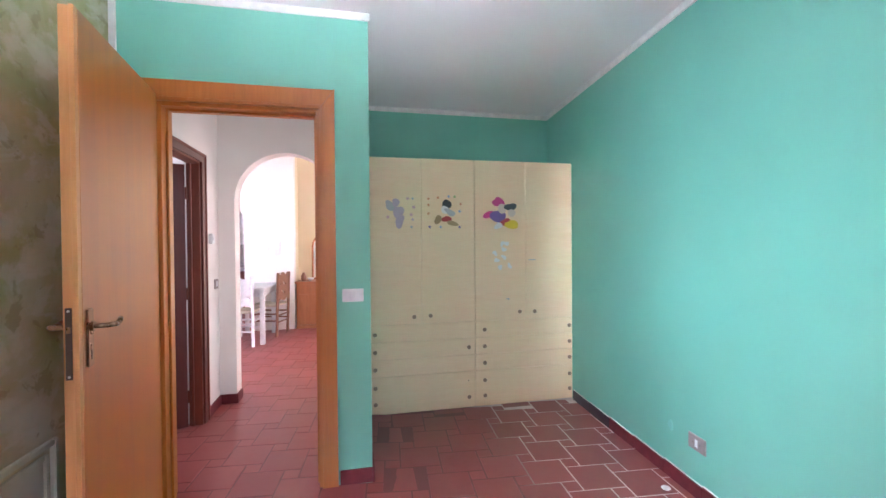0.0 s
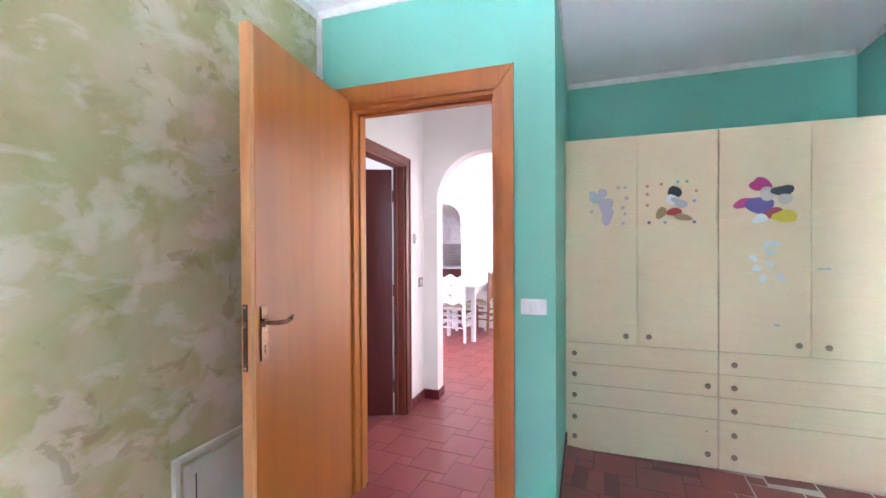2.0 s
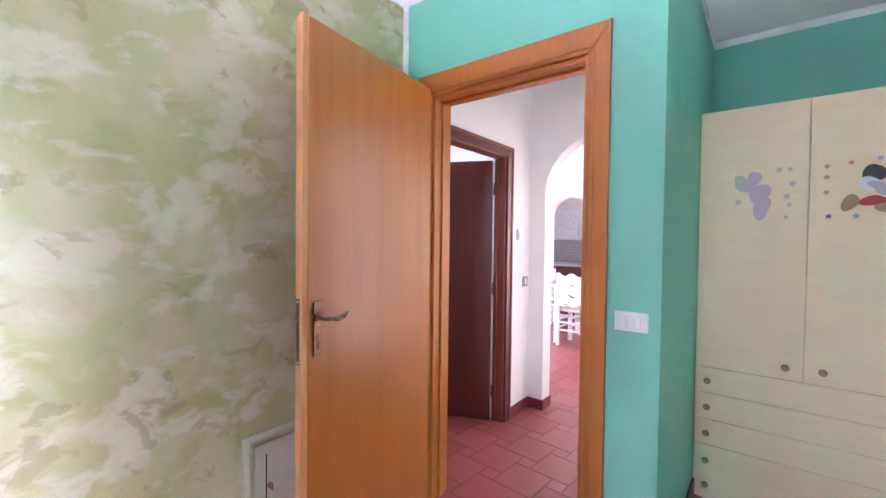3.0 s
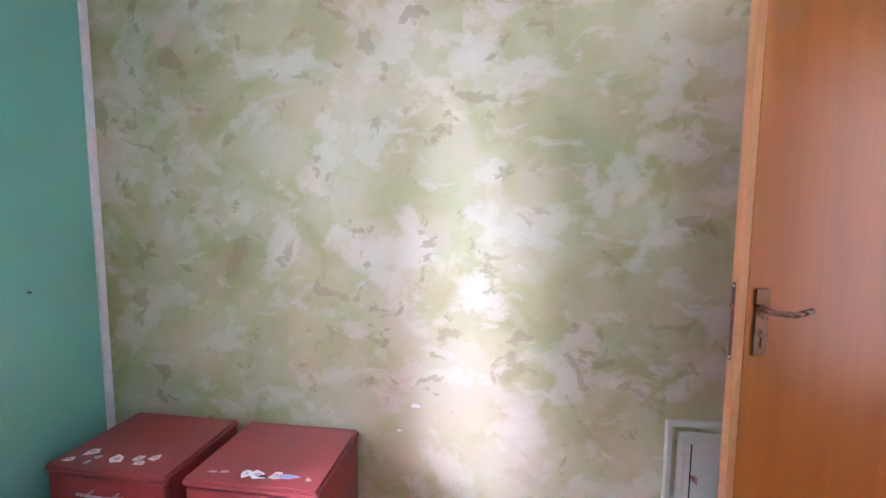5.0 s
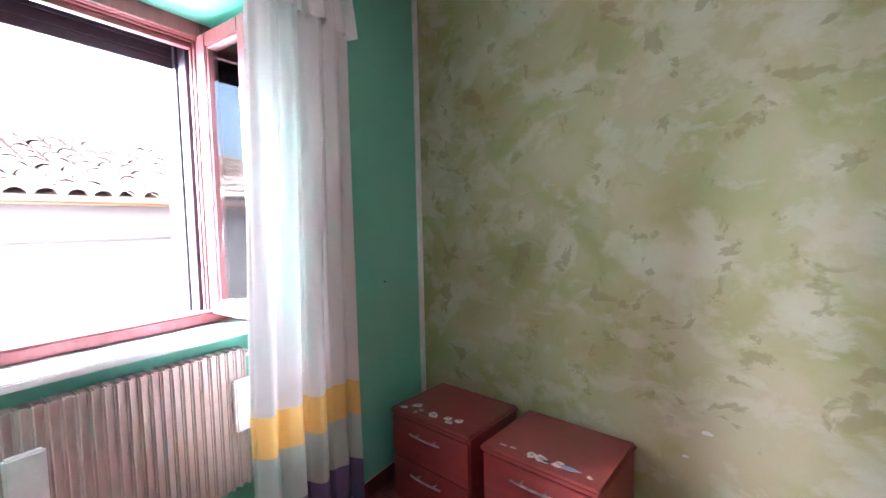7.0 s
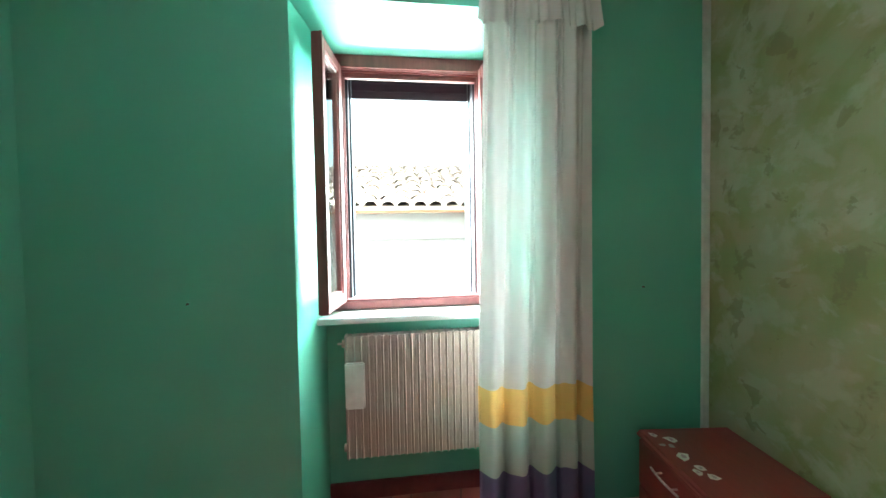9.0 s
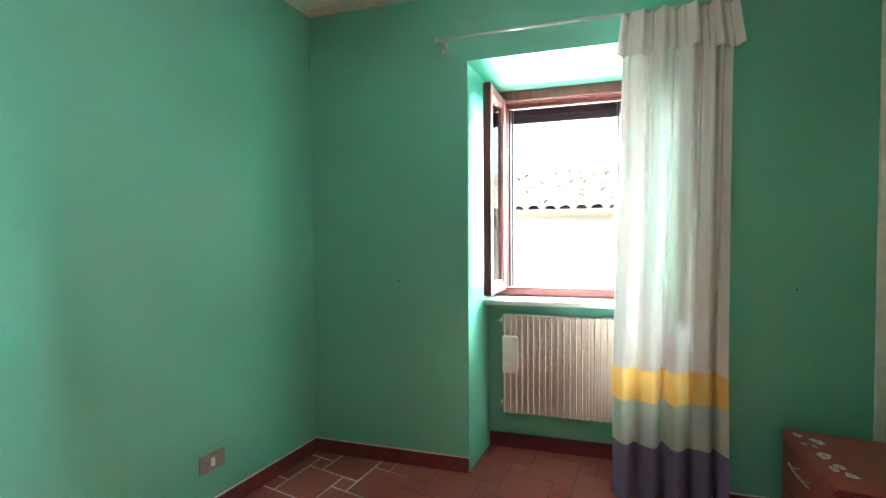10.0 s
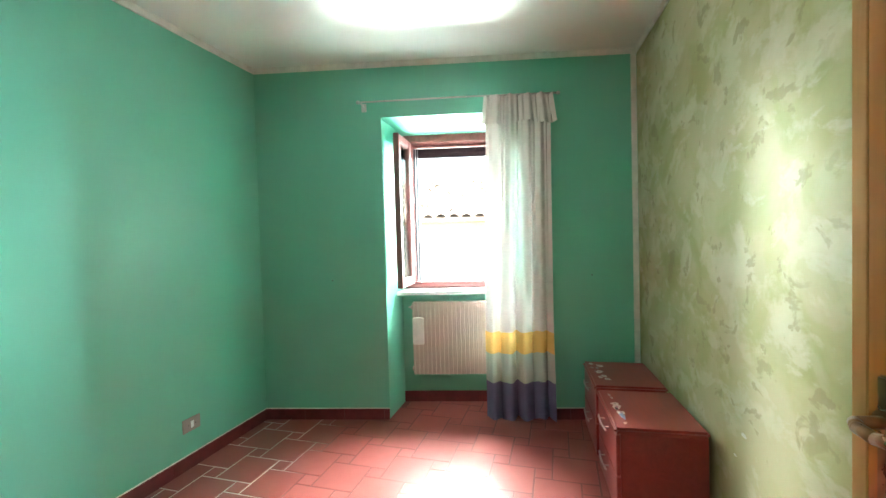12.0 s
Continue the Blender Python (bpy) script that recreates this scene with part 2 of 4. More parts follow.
def rod(a, b, r, seg=12, bm=None, r2=None):
    """A capped round bar from a to b."""
    a, b = Vector(a), Vector(b)
    o = bmesh.new()
    bmesh.ops.create_cone(o, cap_ends=True, segments=seg, radius1=r, radius2=r if r2 is None else r2, depth=(b - a).length)
    q = (b - a).to_track_quat("Z", "Y").to_matrix().to_4x4()
    o.transform(Matrix.Translation((a + b) / 2) @ q)
    return join(bm, o) if bm else o


def tube(points, r, seg=8, bm=None):
    """A round bar through points, with rounded joints."""
    out = bm or bmesh.new()
    for a, b in zip(points, points[1:]):
        rod(a, b, r, seg, out)
    for p in points:
        o = bmesh.new()
        bmesh.ops.create_uvsphere(o, u_segments=seg, v_segments=max(4, seg // 2), radius=r)
        o.transform(Matrix.Translation(p))
        join(out, o)
    return out


def lathe(profile, seg=20, bm=None, m=None):
    """A turned body round z from (radius, height) pairs."""
    o = bmesh.new()
    rings = [[o.verts.new((max(r, 1e-4) * math.cos(2 * math.pi * i / seg), max(r, 1e-4) * math.sin(2 * math.pi * i / seg), z)) for i in range(seg)] for r, z in profile]
    for p, q in zip(rings, rings[1:]):
        for i in range(seg):
            o.faces.new((p[i], p[(i + 1) % seg], q[(i + 1) % seg], q[i]))
    o.faces.new(rings[-1])
    o.faces.new(rings[0][::-1])
    if m:
        o.transform(m)
    return join(bm, o) if bm else o


def prism(pts, z0, z1, bm=None):
    """An upright block over a plan outline."""
    o = bmesh.new()
    lo = [o.verts.new((x, y, z0)) for x, y in pts]
    hi = [o.verts.new((x, y, z1)) for x, y in pts]
    n = len(pts)
    for i in range(n):
        o.faces.new((lo[i], lo[(i + 1) % n], hi[(i + 1) % n], hi[i]))
    o.faces.new(hi)
    o.faces.new(lo[::-1])
    bmesh.ops.recalc_face_normals(o, faces=o.faces[:])
    return join(bm, o) if bm else o


def slab(outline, axis_lo, axis_hi, m):
    """A flat outline in x and y, made thick along z and then placed by m."""
    o = prism(outline, axis_lo, axis_hi)
    o.transform(m)
    return o


def part(name, bm, material, parent=None, label="", smooth=False, kind=""):
    """Links a bmesh as one mesh object under a thing or a part."""
    me = bpy.data.meshes.new(name)
    bmesh.ops.recalc_face_normals(bm, faces=bm.faces[:])
    bm.to_mesh(me)
    bm.free()
    me.materials.append(material)
    if smooth:
        for p in me.polygons:
            p.use_smooth = True
    ob = new(name, me)
    if parent:
        ob.parent = parent
    return tagged(ob, label=label, kind=kind)


def thing(name, m, label, category, group=""):
    ob = new(name)
    ob.empty_display_size = 0.1
    ob.matrix_world = m
    return tagged(ob, label=label, category=category, group=group)


def structure(name, bm, material, label="", category="wall", m=None):
    ob = part(name, bm, material, None, label, False, "structure")
    if m:
        ob.matrix_world = m
    return tagged(ob, category=category)


# unseen lamp added in the windowless side room
area_light("side_room_fill", look((4.35, -0.7, 1.6), (3.3, -0.7, 1.2)), 0.6, 0.8, 0.9, (0.95, 0.97, 1.0))

def floor_z(x, y):
    """The floor of the wardrobe recess lies a little lower."""
    return -0.036 * min(1, max(0, (0.75 - y) / 1.70)) * min(1, max(0, (2.0 - x) / 0.4)) * (1 if y > -1.6 else 0)


# ---- walls of the bedroom ----
A2, B2 = WW @ Vector((0, 0, 0)), WW @ Vector((2.75, 0, 0))
GX = 3.06
structure("wall_right", prism([(-0.05, 0), (4.55, 0), (4.55, 0.2), (-0.05, 0.2)], -0.055, 2.75), M_TURQ, "long turquoise painted bedroom wall", m=RW)
structure("wall_green", box((GX, -0.02, 0), (GX + 0.2, 3.9, 2.75)), M_SPONGE, "wall with mottled olive and cream sponged paint")


def window_wall():
    bm = bmesh.new()
    box((-0.2, 0, 0), (0.94, 0.50, 2.75), bm=bm)
    box((1.95, 0, 0), (2.95, 0.50, 2.75), bm=bm)
    # head over the niche, its underside falling a little outwards
    o = slab([(0, 2.212), (0.42, 2.180), (0.50, 2.180), (0.50, 2.75), (0, 2.75)], 0.94, 1.95, Matrix(((0, 0, 1, 0), (1, 0, 0, 0), (0, 1, 0, 0), (0, 0, 0, 1))))
    join(bm, o)
    # breast under the window, set back behind the radiator
    box((0.94, 0.34, 0), (1.95, 0.50, 0.90), bm=bm)
    # splayed cheeks
    prism([(0.94, 0.002), (1.02, 0.42), (0.94, 0.42)], 0, 2.2, bm)
    prism([(1.95, 0.002), (1.95, 0.42), (1.87, 0.42)], 0, 2.2, bm)
    return bm


def outer_leaf():
    """Outer masonry with the opening for the window."""
    bm = bmesh.new()
    box((-0.4, 0.50, -4), (1.085, 0.68, 3.2), bm=bm)
    box((1.80, 0.50, -4), (3.2, 0.68, 3.2), bm=bm)
    box((1.085, 0.50, -4), (1.80, 0.68, 0.905), bm=bm)
    box((1.085, 0.50, 2.181), (1.80, 0.68, 3.2), bm=bm)
    return bm


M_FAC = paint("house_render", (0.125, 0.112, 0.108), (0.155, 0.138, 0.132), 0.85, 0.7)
# darkened so the added lamps bounce less onto the house opposite
M_OUT = paint("outer_wall_low_bounce", (0.045, 0.04, 0.038), (0.065, 0.06, 0.055), 0.85, 0.7)
structure("wall_outside", outer_leaf(), M_OUT, "rendered outer face round the window, darkened to cut lamp bounce", m=WW)
structure("wall_window", window_wall(), M_TURQ, "turquoise painted window wall with a deep niche", m=WW)


def door_wall():
    bm = bmesh.new()
    box((1.80, -0.12, -0.055), (2.055, 0, 2.75), bm=bm)
    box((2.865, -0.12, 0), (GX, 0, 2.75), bm=bm)
    box((2.055, -0.12, 2.075), (2.865, 0, 2.75), bm=bm)
    return bm


structure("wall_door", door_wall(), M_TURQ, "turquoise painted wall round the bedroom doorway")
structure("wall_recess_side", box((1.80, -1.65, -0.055), (1.86, -0.12, 2.75)), M_TURQ, "turquoise side of the wardrobe recess")
structure("wall_recess_back", box((-0.25, -1.65, -0.055), (1.80, -1.53, 2.75)), M_TURQ, "turquoise back of the wardrobe recess")
structure("ceiling", prism([(-0.3, -1.7), (1.83, -1.7), (1.83, -0.06), (3.2, -0.06), (3.2, 3.9), (-0.3, 3.9)], H, H + 0.12), M_CEIL, "off-white painted bedroom ceiling", "ceiling")


def cove():
    """Thin uneven white band where walls meet the ceiling."""
    bm = bmesh.new()
    z0 = H - 0.040
    box((0, -0.012, z0), (4.4, 0.0, H), bm=bm)
    bm.transform(RW)
    o = box((0, -0.012, z0), (2.75, 0, H))
    o.transform(WW)
    join(bm, o)
    box((1.80, 0, z0), (GX, 0.010, H), bm=bm)
    box((1.79, -1.53, z0), (1.80, 0.01, H), bm=bm)
    box((-0.03, -1.53, z0), (1.80, -1.518, H), bm=bm)
    box((GX - 0.010, 0, z0), (GX, 3.2, H), bm=bm)
    return bm


structure("cornice", cove(), M_TRIMW, "thin rough white edge where walls meet the ceiling", "trim")
structure("corner_strip", box((GX - 0.032, 0, 0), (GX - 0.002, 0.010, H - 0.03)), M_TRIMW, "white filler strip in the corner by the green wall", "trim")
cs = box((2.705, -0.014, 0), (2.742, 0, H - 0.03), 0.003)
structure("corner_strip", cs, M_TRIMW, "white filler strip in the corner by the green wall", "trim", WW)


def skirting():
    """Terracotta skirting tiles, each a piece of its own."""
    runs = [(RW, 0.60, 4.385), (WW, 0.0, 0.94), (WW, 1.95, 2.74)]
    holder = structure("baseboard", box((1.003, 0.322, 0), (1.89, 0.338, 0.085), 0.001), M_SKIRT, "dark terracotta tile skirting", "baseboard", WW)
    for m, a, b in runs:
        x = a
        while x < b - 0.01:
            e = min(b, x + 0.30)
            o = part("skirting_tile", box((x + 0.001, -0.012, 0), (e - 0.001, -0.0005, 0.08), 0.001), M_SKIRT_BLACK if m == RW and x < 0.9 else M_SKIRT, holder)
            low = min(floor_z(q.x + 0.03, q.y) for q in (m @ Vector((x, 0, 0)), m @ Vector((e, 0, 0)))) if m == RW else 0
            line = part("joint_line", box((x, -0.007, 0.080), (e, -0.0005, 0.0845)), M_TRIMW, holder, "thin white line over the skirting")
            for q in (o, line):
                q.matrix_parent_inverse = holder.matrix_world.inverted()
                q.matrix_basis = Matrix.Translation((0, 0, low)) @ m
            x = e
    for lo, hi in (((1.80, 0.0005, 0), (1.975, 0.012, 0.08)), ((GX - 0.012, 0.0, 0), (GX - 0.0005, 0.95, 0.08)), ((1.788, -0.96, -0.03), (1.7995, 0.0, 0.07)), ((2.998, -1.42, 0), (3.0095, -1.108, 0.08)), ((2.880, -1.4195, 0), (2.998, -1.408, 0.08)), ((2.868, -1.56, 0), (2.8795, -1.408, 0.08))):
        o = part("skirting_tile", box(lo, hi, 0.001), M_SKIRT, holder)
        o.matrix_parent_inverse = holder.matrix_world.inverted()


skirting()

# ---- hall and living room shell ----
def hall_walls():
    bm = bmesh.new()
    HX = 3.01
    # wall with the dark door
    box((HX, -0.22, 0), (HX + 0.12, -0.12, 2.75), bm=bm)
    box((HX, -1.045, 1.975), (HX + 0.12, -0.22, 2.75), bm=bm)
    box((HX, -1.42, 0), (HX + 0.12, -1.045, 2.75), bm=bm)
    return bm


structure("wall_hall", hall_walls(), M_WHITE, "white plastered hall wall")


def arch_wall():
    """Wall between hall and living room with a round-headed opening."""
    cx, r, zs = 2.46, 0.42, 1.707
    pts = [(1.86, 0), (cx - r, 0), (cx - r, zs)]
    pts += [(cx - r * math.cos(a), zs + r * math.sin(a)) for a in [math.pi * i / 24 for i in range(1, 24)]]
    pts += [(cx + r, zs), (cx + r, 0), (4.4, 0), (4.4, 3.2), (1.86, 3.2)]
    o = prism(pts, 1.42, 1.56)
    o.transform(Matrix(((1, 0, 0, 0), (0, 0, -1, 0), (0, 1, 0, 0), (0, 0, 0, 1))))
    return o


structure("wall_arch", arch_wall(), M_WHITE, "white wall with a round arch to the living room")


def far_wall():
    cx, r, zs = 3.895, 0.305, 1.72
    pts = [(2.85, 0), (cx - r, 0), (cx - r, zs)]
    pts += [(cx - r * math.cos(a), zs + r * math.sin(a)) for a in [math.pi * i / 20 for i in range(1, 20)]]
    pts += [(cx + r, zs), (cx + r, 0), (5.6, 0), (5.6, 3.2), (2.85, 3.2)]
    o = prism(pts, 4.55, 4.72)
    o.transform(Matrix(((1, 0, 0, 0), (0, 0, -1, 0), (0, 1, 0, 0), (0, 0, 0, 1))))
    return o


structure("wall_living_far", far_wall(), M_WHITE, "white living room wall with a round arch to the kitchen")
M_CREAM = paint("cream_wall_paint", (0.74, 0.62, 0.42), (0.80, 0.68, 0.48), 0.7, 1.0)
structure("wall_living_niche", box((-0.6, -5.15, 0), (2.85, -5.0, 3.2)), M_CREAM, "cream wall behind the wooden dresser")
structure("wall_living_side", box((2.85, -5.15, 0), (2.95, -4.72, 3.2)), M_CREAM, "cream return wall beside the dresser")


def shell():
    bm = bmesh.new()
    box((-0.75, -6.6, 0), (-0.6, -1.65, 3.2), bm=bm)
    box((5.6, -7.0, 0), (5.75, 0, 3.2), bm=bm)
    box((-0.6, -1.66, 2.75), (1.86, -1.56, 3.2), bm=bm)
    box((2.95, -7.0, 0), (5.6, -6.85, 3.2), bm=bm)
    return bm


structure("wall_outer", shell(), M_WHITE, "plain white walls that close the living room and kitchen")
structure("ceiling_living", box((-0.75, -7.0, 3.0), (5.75, -1.42, 3.1)), M_CEIL, "white living room ceiling", "ceiling")
structure("ceiling_hall", box((1.80, -1.42, 2.70), (3.13, -0.1, 2.8)), M_CEIL, "white hall ceiling", "ceiling")
# side room behind the mahogany door, its dimness put into the wall paint
M_DIM = paint("side_room_dimmed_paint", (0.30, 0.22, 0.20), (0.34, 0.25, 0.23), 0.7)
sr = bmesh.new()
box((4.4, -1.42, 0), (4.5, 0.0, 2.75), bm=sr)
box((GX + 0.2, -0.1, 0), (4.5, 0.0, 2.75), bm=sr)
structure("wall_side_room", sr, M_DIM, "side room walls with the room's dimness put into their colour")
structure("ceiling_side_room", box((3.13, -1.42, 2.35), (4.5, 0.0, 2.45)), M_WHITE, "ceiling of the unlit side room", "ceiling")

# ---- floor slab under the tiles ----
def floor_slab():
    bm = box((-0.8, -7.1, -0.25), (5.8, 3.85, -0.06))
    nx, ny = 66, 110
    g = [[bm.verts.new((-0.8 + 6.6 * i / nx, -7.1 + 10.95 * j / ny, 0)) for i in range(nx + 1)] for j in range(ny + 1)]
    for row in g:
        for v in row:
            v.co.z = floor_z(v.co.x, v.co.y) - 0.0012
    for j in range(ny):
        for i in range(nx):
            bm.faces.new((g[j][i], g[j][i + 1], g[j + 1][i + 1], g[j + 1][i]))
    return bm


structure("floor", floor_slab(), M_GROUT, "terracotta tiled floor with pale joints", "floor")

# ---- bedroom door ----
def bedroom_door():
    fr = tagged(part("door_1", box((2.055, -0.125, 0), (2.085, 0.004, 2.075), 0.002), M_FRAME, None, "honey-coloured wooden doorway with an open door leaf", kind="structure"), category="door")
    part("jamb", box((2.835, -0.125, 0), (2.865, 0.004, 2.075), 0.002), M_FRAME, fr)
    part("head", box((2.085, -0.125, 2.045), (2.835, 0.004, 2.075), 0.002), M_FRAME, fr)
    # stops inside the lining
    part("stop", box((2.085, -0.08, 0), (2.098, -0.045, 2.045), 0.002), M_FRAME, fr)
    part("stop", box((2.822, -0.08, 0), (2.835, -0.045, 2.045), 0.002), M_FRAME, fr)
    part("stop", box((2.098, -0.08, 2.032), (2.822, -0.045, 2.045), 0.002), M_FRAME, fr)

    # architrave on the bedroom side, mitred at the corners
    def arch(outline, name):
        o = prism(outline, 0.004, 0.020)
        o.transform(Matrix(((1, 0, 0, 0), (0, 0, 1, 0), (0, 1, 0, 0), (0, 0, 0, 1))))
        bmesh.ops.bevel(o, geom=o.edges[:], offset=0.003, segments=2, affect="EDGES")
        part(name, o, M_FRAME, fr)

    arch([(1.985, 0), (2.067, 0), (2.067, 2.063), (1.985, 2.170)], "architrave")
    arch([(2.853, 0), (2.935, 0), (2.935, 2.170), (2.853, 2.063)], "architrave")
    arch([(2.067, 2.065), (2.853, 2.065), (2.935, 2.172), (1.985, 2.172)], "architrave")
    # raised beads along the inner edge of the architrave
    for k in (0.006, 0.022):
        part("bead", box((2.061 - k, 0.0202, 0), (2.067 - k, 0.0245, 2.066 + k), 0.0018, 2), M_FRAME, fr)
        part("bead", box((2.853 + k, 0.0202, 0), (2.859 + k, 0.0245, 2.066 + k), 0.0018, 2), M_FRAME, fr)
        part("bead", box((2.0672 - k, 0.0202, 2.066 + k - 0.006), (2.8528 + k, 0.0245, 2.066 + k), 0.0018, 2), M_FRAME, fr)
    # leaf, hinged at the corner by the green wall and swung into the room
    leaf = thing("door_leaf", pose(2.893, 0.026, 0, 0, 0, 97.7), "honey veneered wooden door leaf standing wide open", "door")
    th, w, h = 0.046, 0.796, 2.096
    part("panel", box((0.004, -0.001, 0.008), (w - 0.014, th - 0.001, h), 0.002), M_DOOR, leaf)
    part("edge_band", box((w - 0.013, 0.000, 0.008), (w, th - 0.016, h), 0.001), M_DOOREDGE, leaf, "pale wooden edge strip")
    part("edge_band", box((w - 0.013, th - 0.015, 0.008), (w + 0.010, th - 0.001, h), 0.001), M_DOOREDGE, leaf, "pale wooden edge strip")
    o = box((w + 0.0002, 0.006, 0.905), (w + 0.003, 0.024, 1.135), 0.001)
    lp = part("lock_plate", o, M_DKBRASS, leaf, "dark steel lock plate in the door edge")
    part("latch", box((w + 0.003, 0.010, 1.055), (w + 0.010, 0.021, 1.075), 0.002), M_BRASS, lp)
    part("screw", rod((w + 0.003, 0.015, 1.125), (w + 0.0042, 0.015, 1.125), 0.004), M_STEEL, lp)
    part("screw", rod((w + 0.003, 0.015, 0.915), (w + 0.0042, 0.015, 0.915), 0.004), M_STEEL, lp)
    for side in (-1, 1):
        y0 = -0.001 if side < 0 else th - 0.001
        hd = part("handle_plate", box((w - 0.076, min(y0, y0 + side * 0.007), 0.93), (w - 0.033, max(y0, y0 + side * 0.007), 1.125), 0.004, 2), M_BRASS, leaf, "aged brass escutcheon plate")
        yy = y0 + side * 0.007
        part("keyhole", box((w - 0.057, min(yy, yy + side * 0.001), 0.955), (w - 0.052, max(yy, yy + side * 0.001), 0.985)), M_HOLE, hd)
        x = w - 0.054
        pts = [(x, yy, 1.065), (x, yy + side * 0.045, 1.065), (x - 0.015, yy + side * 0.056, 1.065), (x - 0.04, yy + side * 0.057, 1.062), (x - 0.066, yy + side * 0.055, 1.066), (x - 0.090, yy + side * 0.052, 1.073)]
        part("handle", tube(pts, 0.0085, 12), M_BRASS, hd, "curved aged brass lever", True)
        part("rose", rod((x, yy, 1.065), (x, yy + side * 0.010, 1.065), 0.016, 20), M_BRASS, hd, smooth=False)
    for z in (0.25, 1.05, 1.85):
        part("hinge", rod((-0.004, -0.006, z - 0.05), (-0.004, -0.006, z + 0.05), 0.006), M_BRASS, leaf, "brass hinge")


bedroom_door()


# ---- side room door in the hall ----
def hall_door():
    X, Y0, Y1, Z = 3.01, -1.045, -0.22, 1.975
    d = tagged(part("door_2", box((X - 0.001, Y0, 0), (X + 0.088, Y0 + 0.032, Z - 0.032), 0.002), M_MAHOG, None, "mahogany doorway in the white hall wall", kind="structure"), category="door")
    part("jamb", box((X - 0.001, Y1 - 0.032, 0), (X + 0.088, Y1, Z - 0.032), 0.002), M_MAHOG, d)
    part("head", box((X - 0.001, Y0, Z - 0.032), (X + 0.088, Y1, Z), 0.002), M_MAHOG, d)
    part("stop", box((X + 0.052, Y0 + 0.032, 0), (X + 0.070, Y0 + 0.044, Z - 0.032), 0.002), M_MAHOG, d)
    part("stop", box((X + 0.052, Y1 - 0.044, 0), (X + 0.070, Y1 - 0.032, Z - 0.032), 0.002), M_MAHOG, d)
    part("architrave", box((X - 0.016, Y0 - 0.060, 0), (X - 0.002, Y0 + 0.018, Z + 0.045), 0.004, 2), M_DARK, d)
    part("architrave", box((X - 0.016, Y1 - 0.018, 0), (X - 0.002, Y1 + 0.060, Z + 0.045), 0.004, 2), M_DARK, d)
    part("architrave", box((X - 0.0165, Y0 - 0.060, Z - 0.020), (X - 0.0015, Y1 + 0.060, Z + 0.045), 0.004, 2), M_DARK, d)
    part("bead", box((X - 0.024, Y0 - 0.062, 0), (X - 0.0162, Y0 - 0.040, Z + 0.047), 0.003, 2), M_MAHOG, d)
    part("bead", box((X - 0.024, Y0 - 0.040, Z + 0.025), (X - 0.0167, Y1 + 0.060, Z + 0.047), 0.003, 2), M_MAHOG, d)
    leaf = thing("door_leaf", pose(X + 0.098, Y0 + 0.036, 0, 0, 0, 24), "dark mahogany door leaf standing open in the side room", "door")
    part("panel", box((0.0, 0, 0.01), (0.72, 0.04, 1.925), 0.003), M_DARK, leaf)
    for z in (0.22, 0.98, 1.72):
        part("hinge", rod((-0.010, 0.0, z - 0.045), (-0.010, 0.0, z + 0.045), 0.009), M_MAHOG, leaf, "small brown hinge")


hall_door()


# ---- wardrobe ----
def wardrobe():
    W = 1.79
    wd = thing("wardrobe", pose(0.008, -0.965, 0), "cream laminate built-in wardrobe with four doors and wide drawers", "wardrobe")
    D = 0.55
    part("body", box((0.002, -D + 0.002, -0.034), (W, -0.022, 2.025), 0.002), M_WARD, wd)
    xs = [0.0, 0.452, 0.905, 1.352, W]

    def front(x0, x1, z0, z1, name, label=""):
        return part(name, box((x0 + (0.0035 if x0 == 0.905 else 0.0015), -0.0205, z0 + 0.0015), (x1 - (0.0035 if x1 == 0.905 else 0.0015), 0, z1 - 0.0015), 0.0015), M_WARD, wd, label)

    def knob(x, z, par):
        prof = [(0.008, 0), (0.008, 0.010), (0.0145, 0.014), (0.0165, 0.020), (0.0155, 0.025), (0.008, 0.028)]
        part("knob", lathe(prof, 16, None, Matrix.Translation((x, 0.0005, z)) @ pose(0, 0, 0, -90)), M_KNOB, par, "round brown knob", True)

    doors = [front(xs[i], xs[i + 1], 0.683, 2.028, "door") for i in range(4)]
    knob(0.379, 0.748, doors[0])
    knob(0.515, 0.751, doors[1])
    knob(1.285, 0.749, doors[2])
    knob(1.419, 0.745, doors[3])
    rows = [(0.683, 0.545, (0.613,)), (0.545, 0.405, (0.474,)), (0.405, 0.268, (0.335,)), (0.268, -0.033, (0.190, 0.060))]
    for x0, x1, lx, rx in ((xs[0], xs[2], 0.055, 0.828), (xs[2], xs[4], 0.965, 1.733)):
        for top, bot, ks in rows:
            d = front(x0, x1, bot, top, "drawer")
            for kz in ks:
                if x0 == 0:
                    knob(lx, kz, d)
                    knob(rx, kz, d)
                else:
                    knob(rx, kz, d)
                    if kz in (0.474, 0.060):
                        knob(lx, kz, d)
                    elif kz == 0.190:
                        part("screw_hole", rod((lx, 0.0004, kz), (lx, 0.0012, kz), 0.004), M_HOLE, d, "empty knob hole")
    return wd


wardrobe()
YF = -0.965


def decal(name, outline, x, z, mat, label, s=1.0, lift=0.0006):
    """A flat sticker with a given outline on the wardrobe front."""
    pts = [(x + px * s, z + pz * s) for px, pz in outline]
    o = prism(pts, -(YF + lift + 0.0008), -(YF + lift))
    o.transform(Matrix(((1, 0, 0, 0), (0, 0, -1, 0), (0, 1, 0, 0), (0, 0, 0, 1))))
    return o


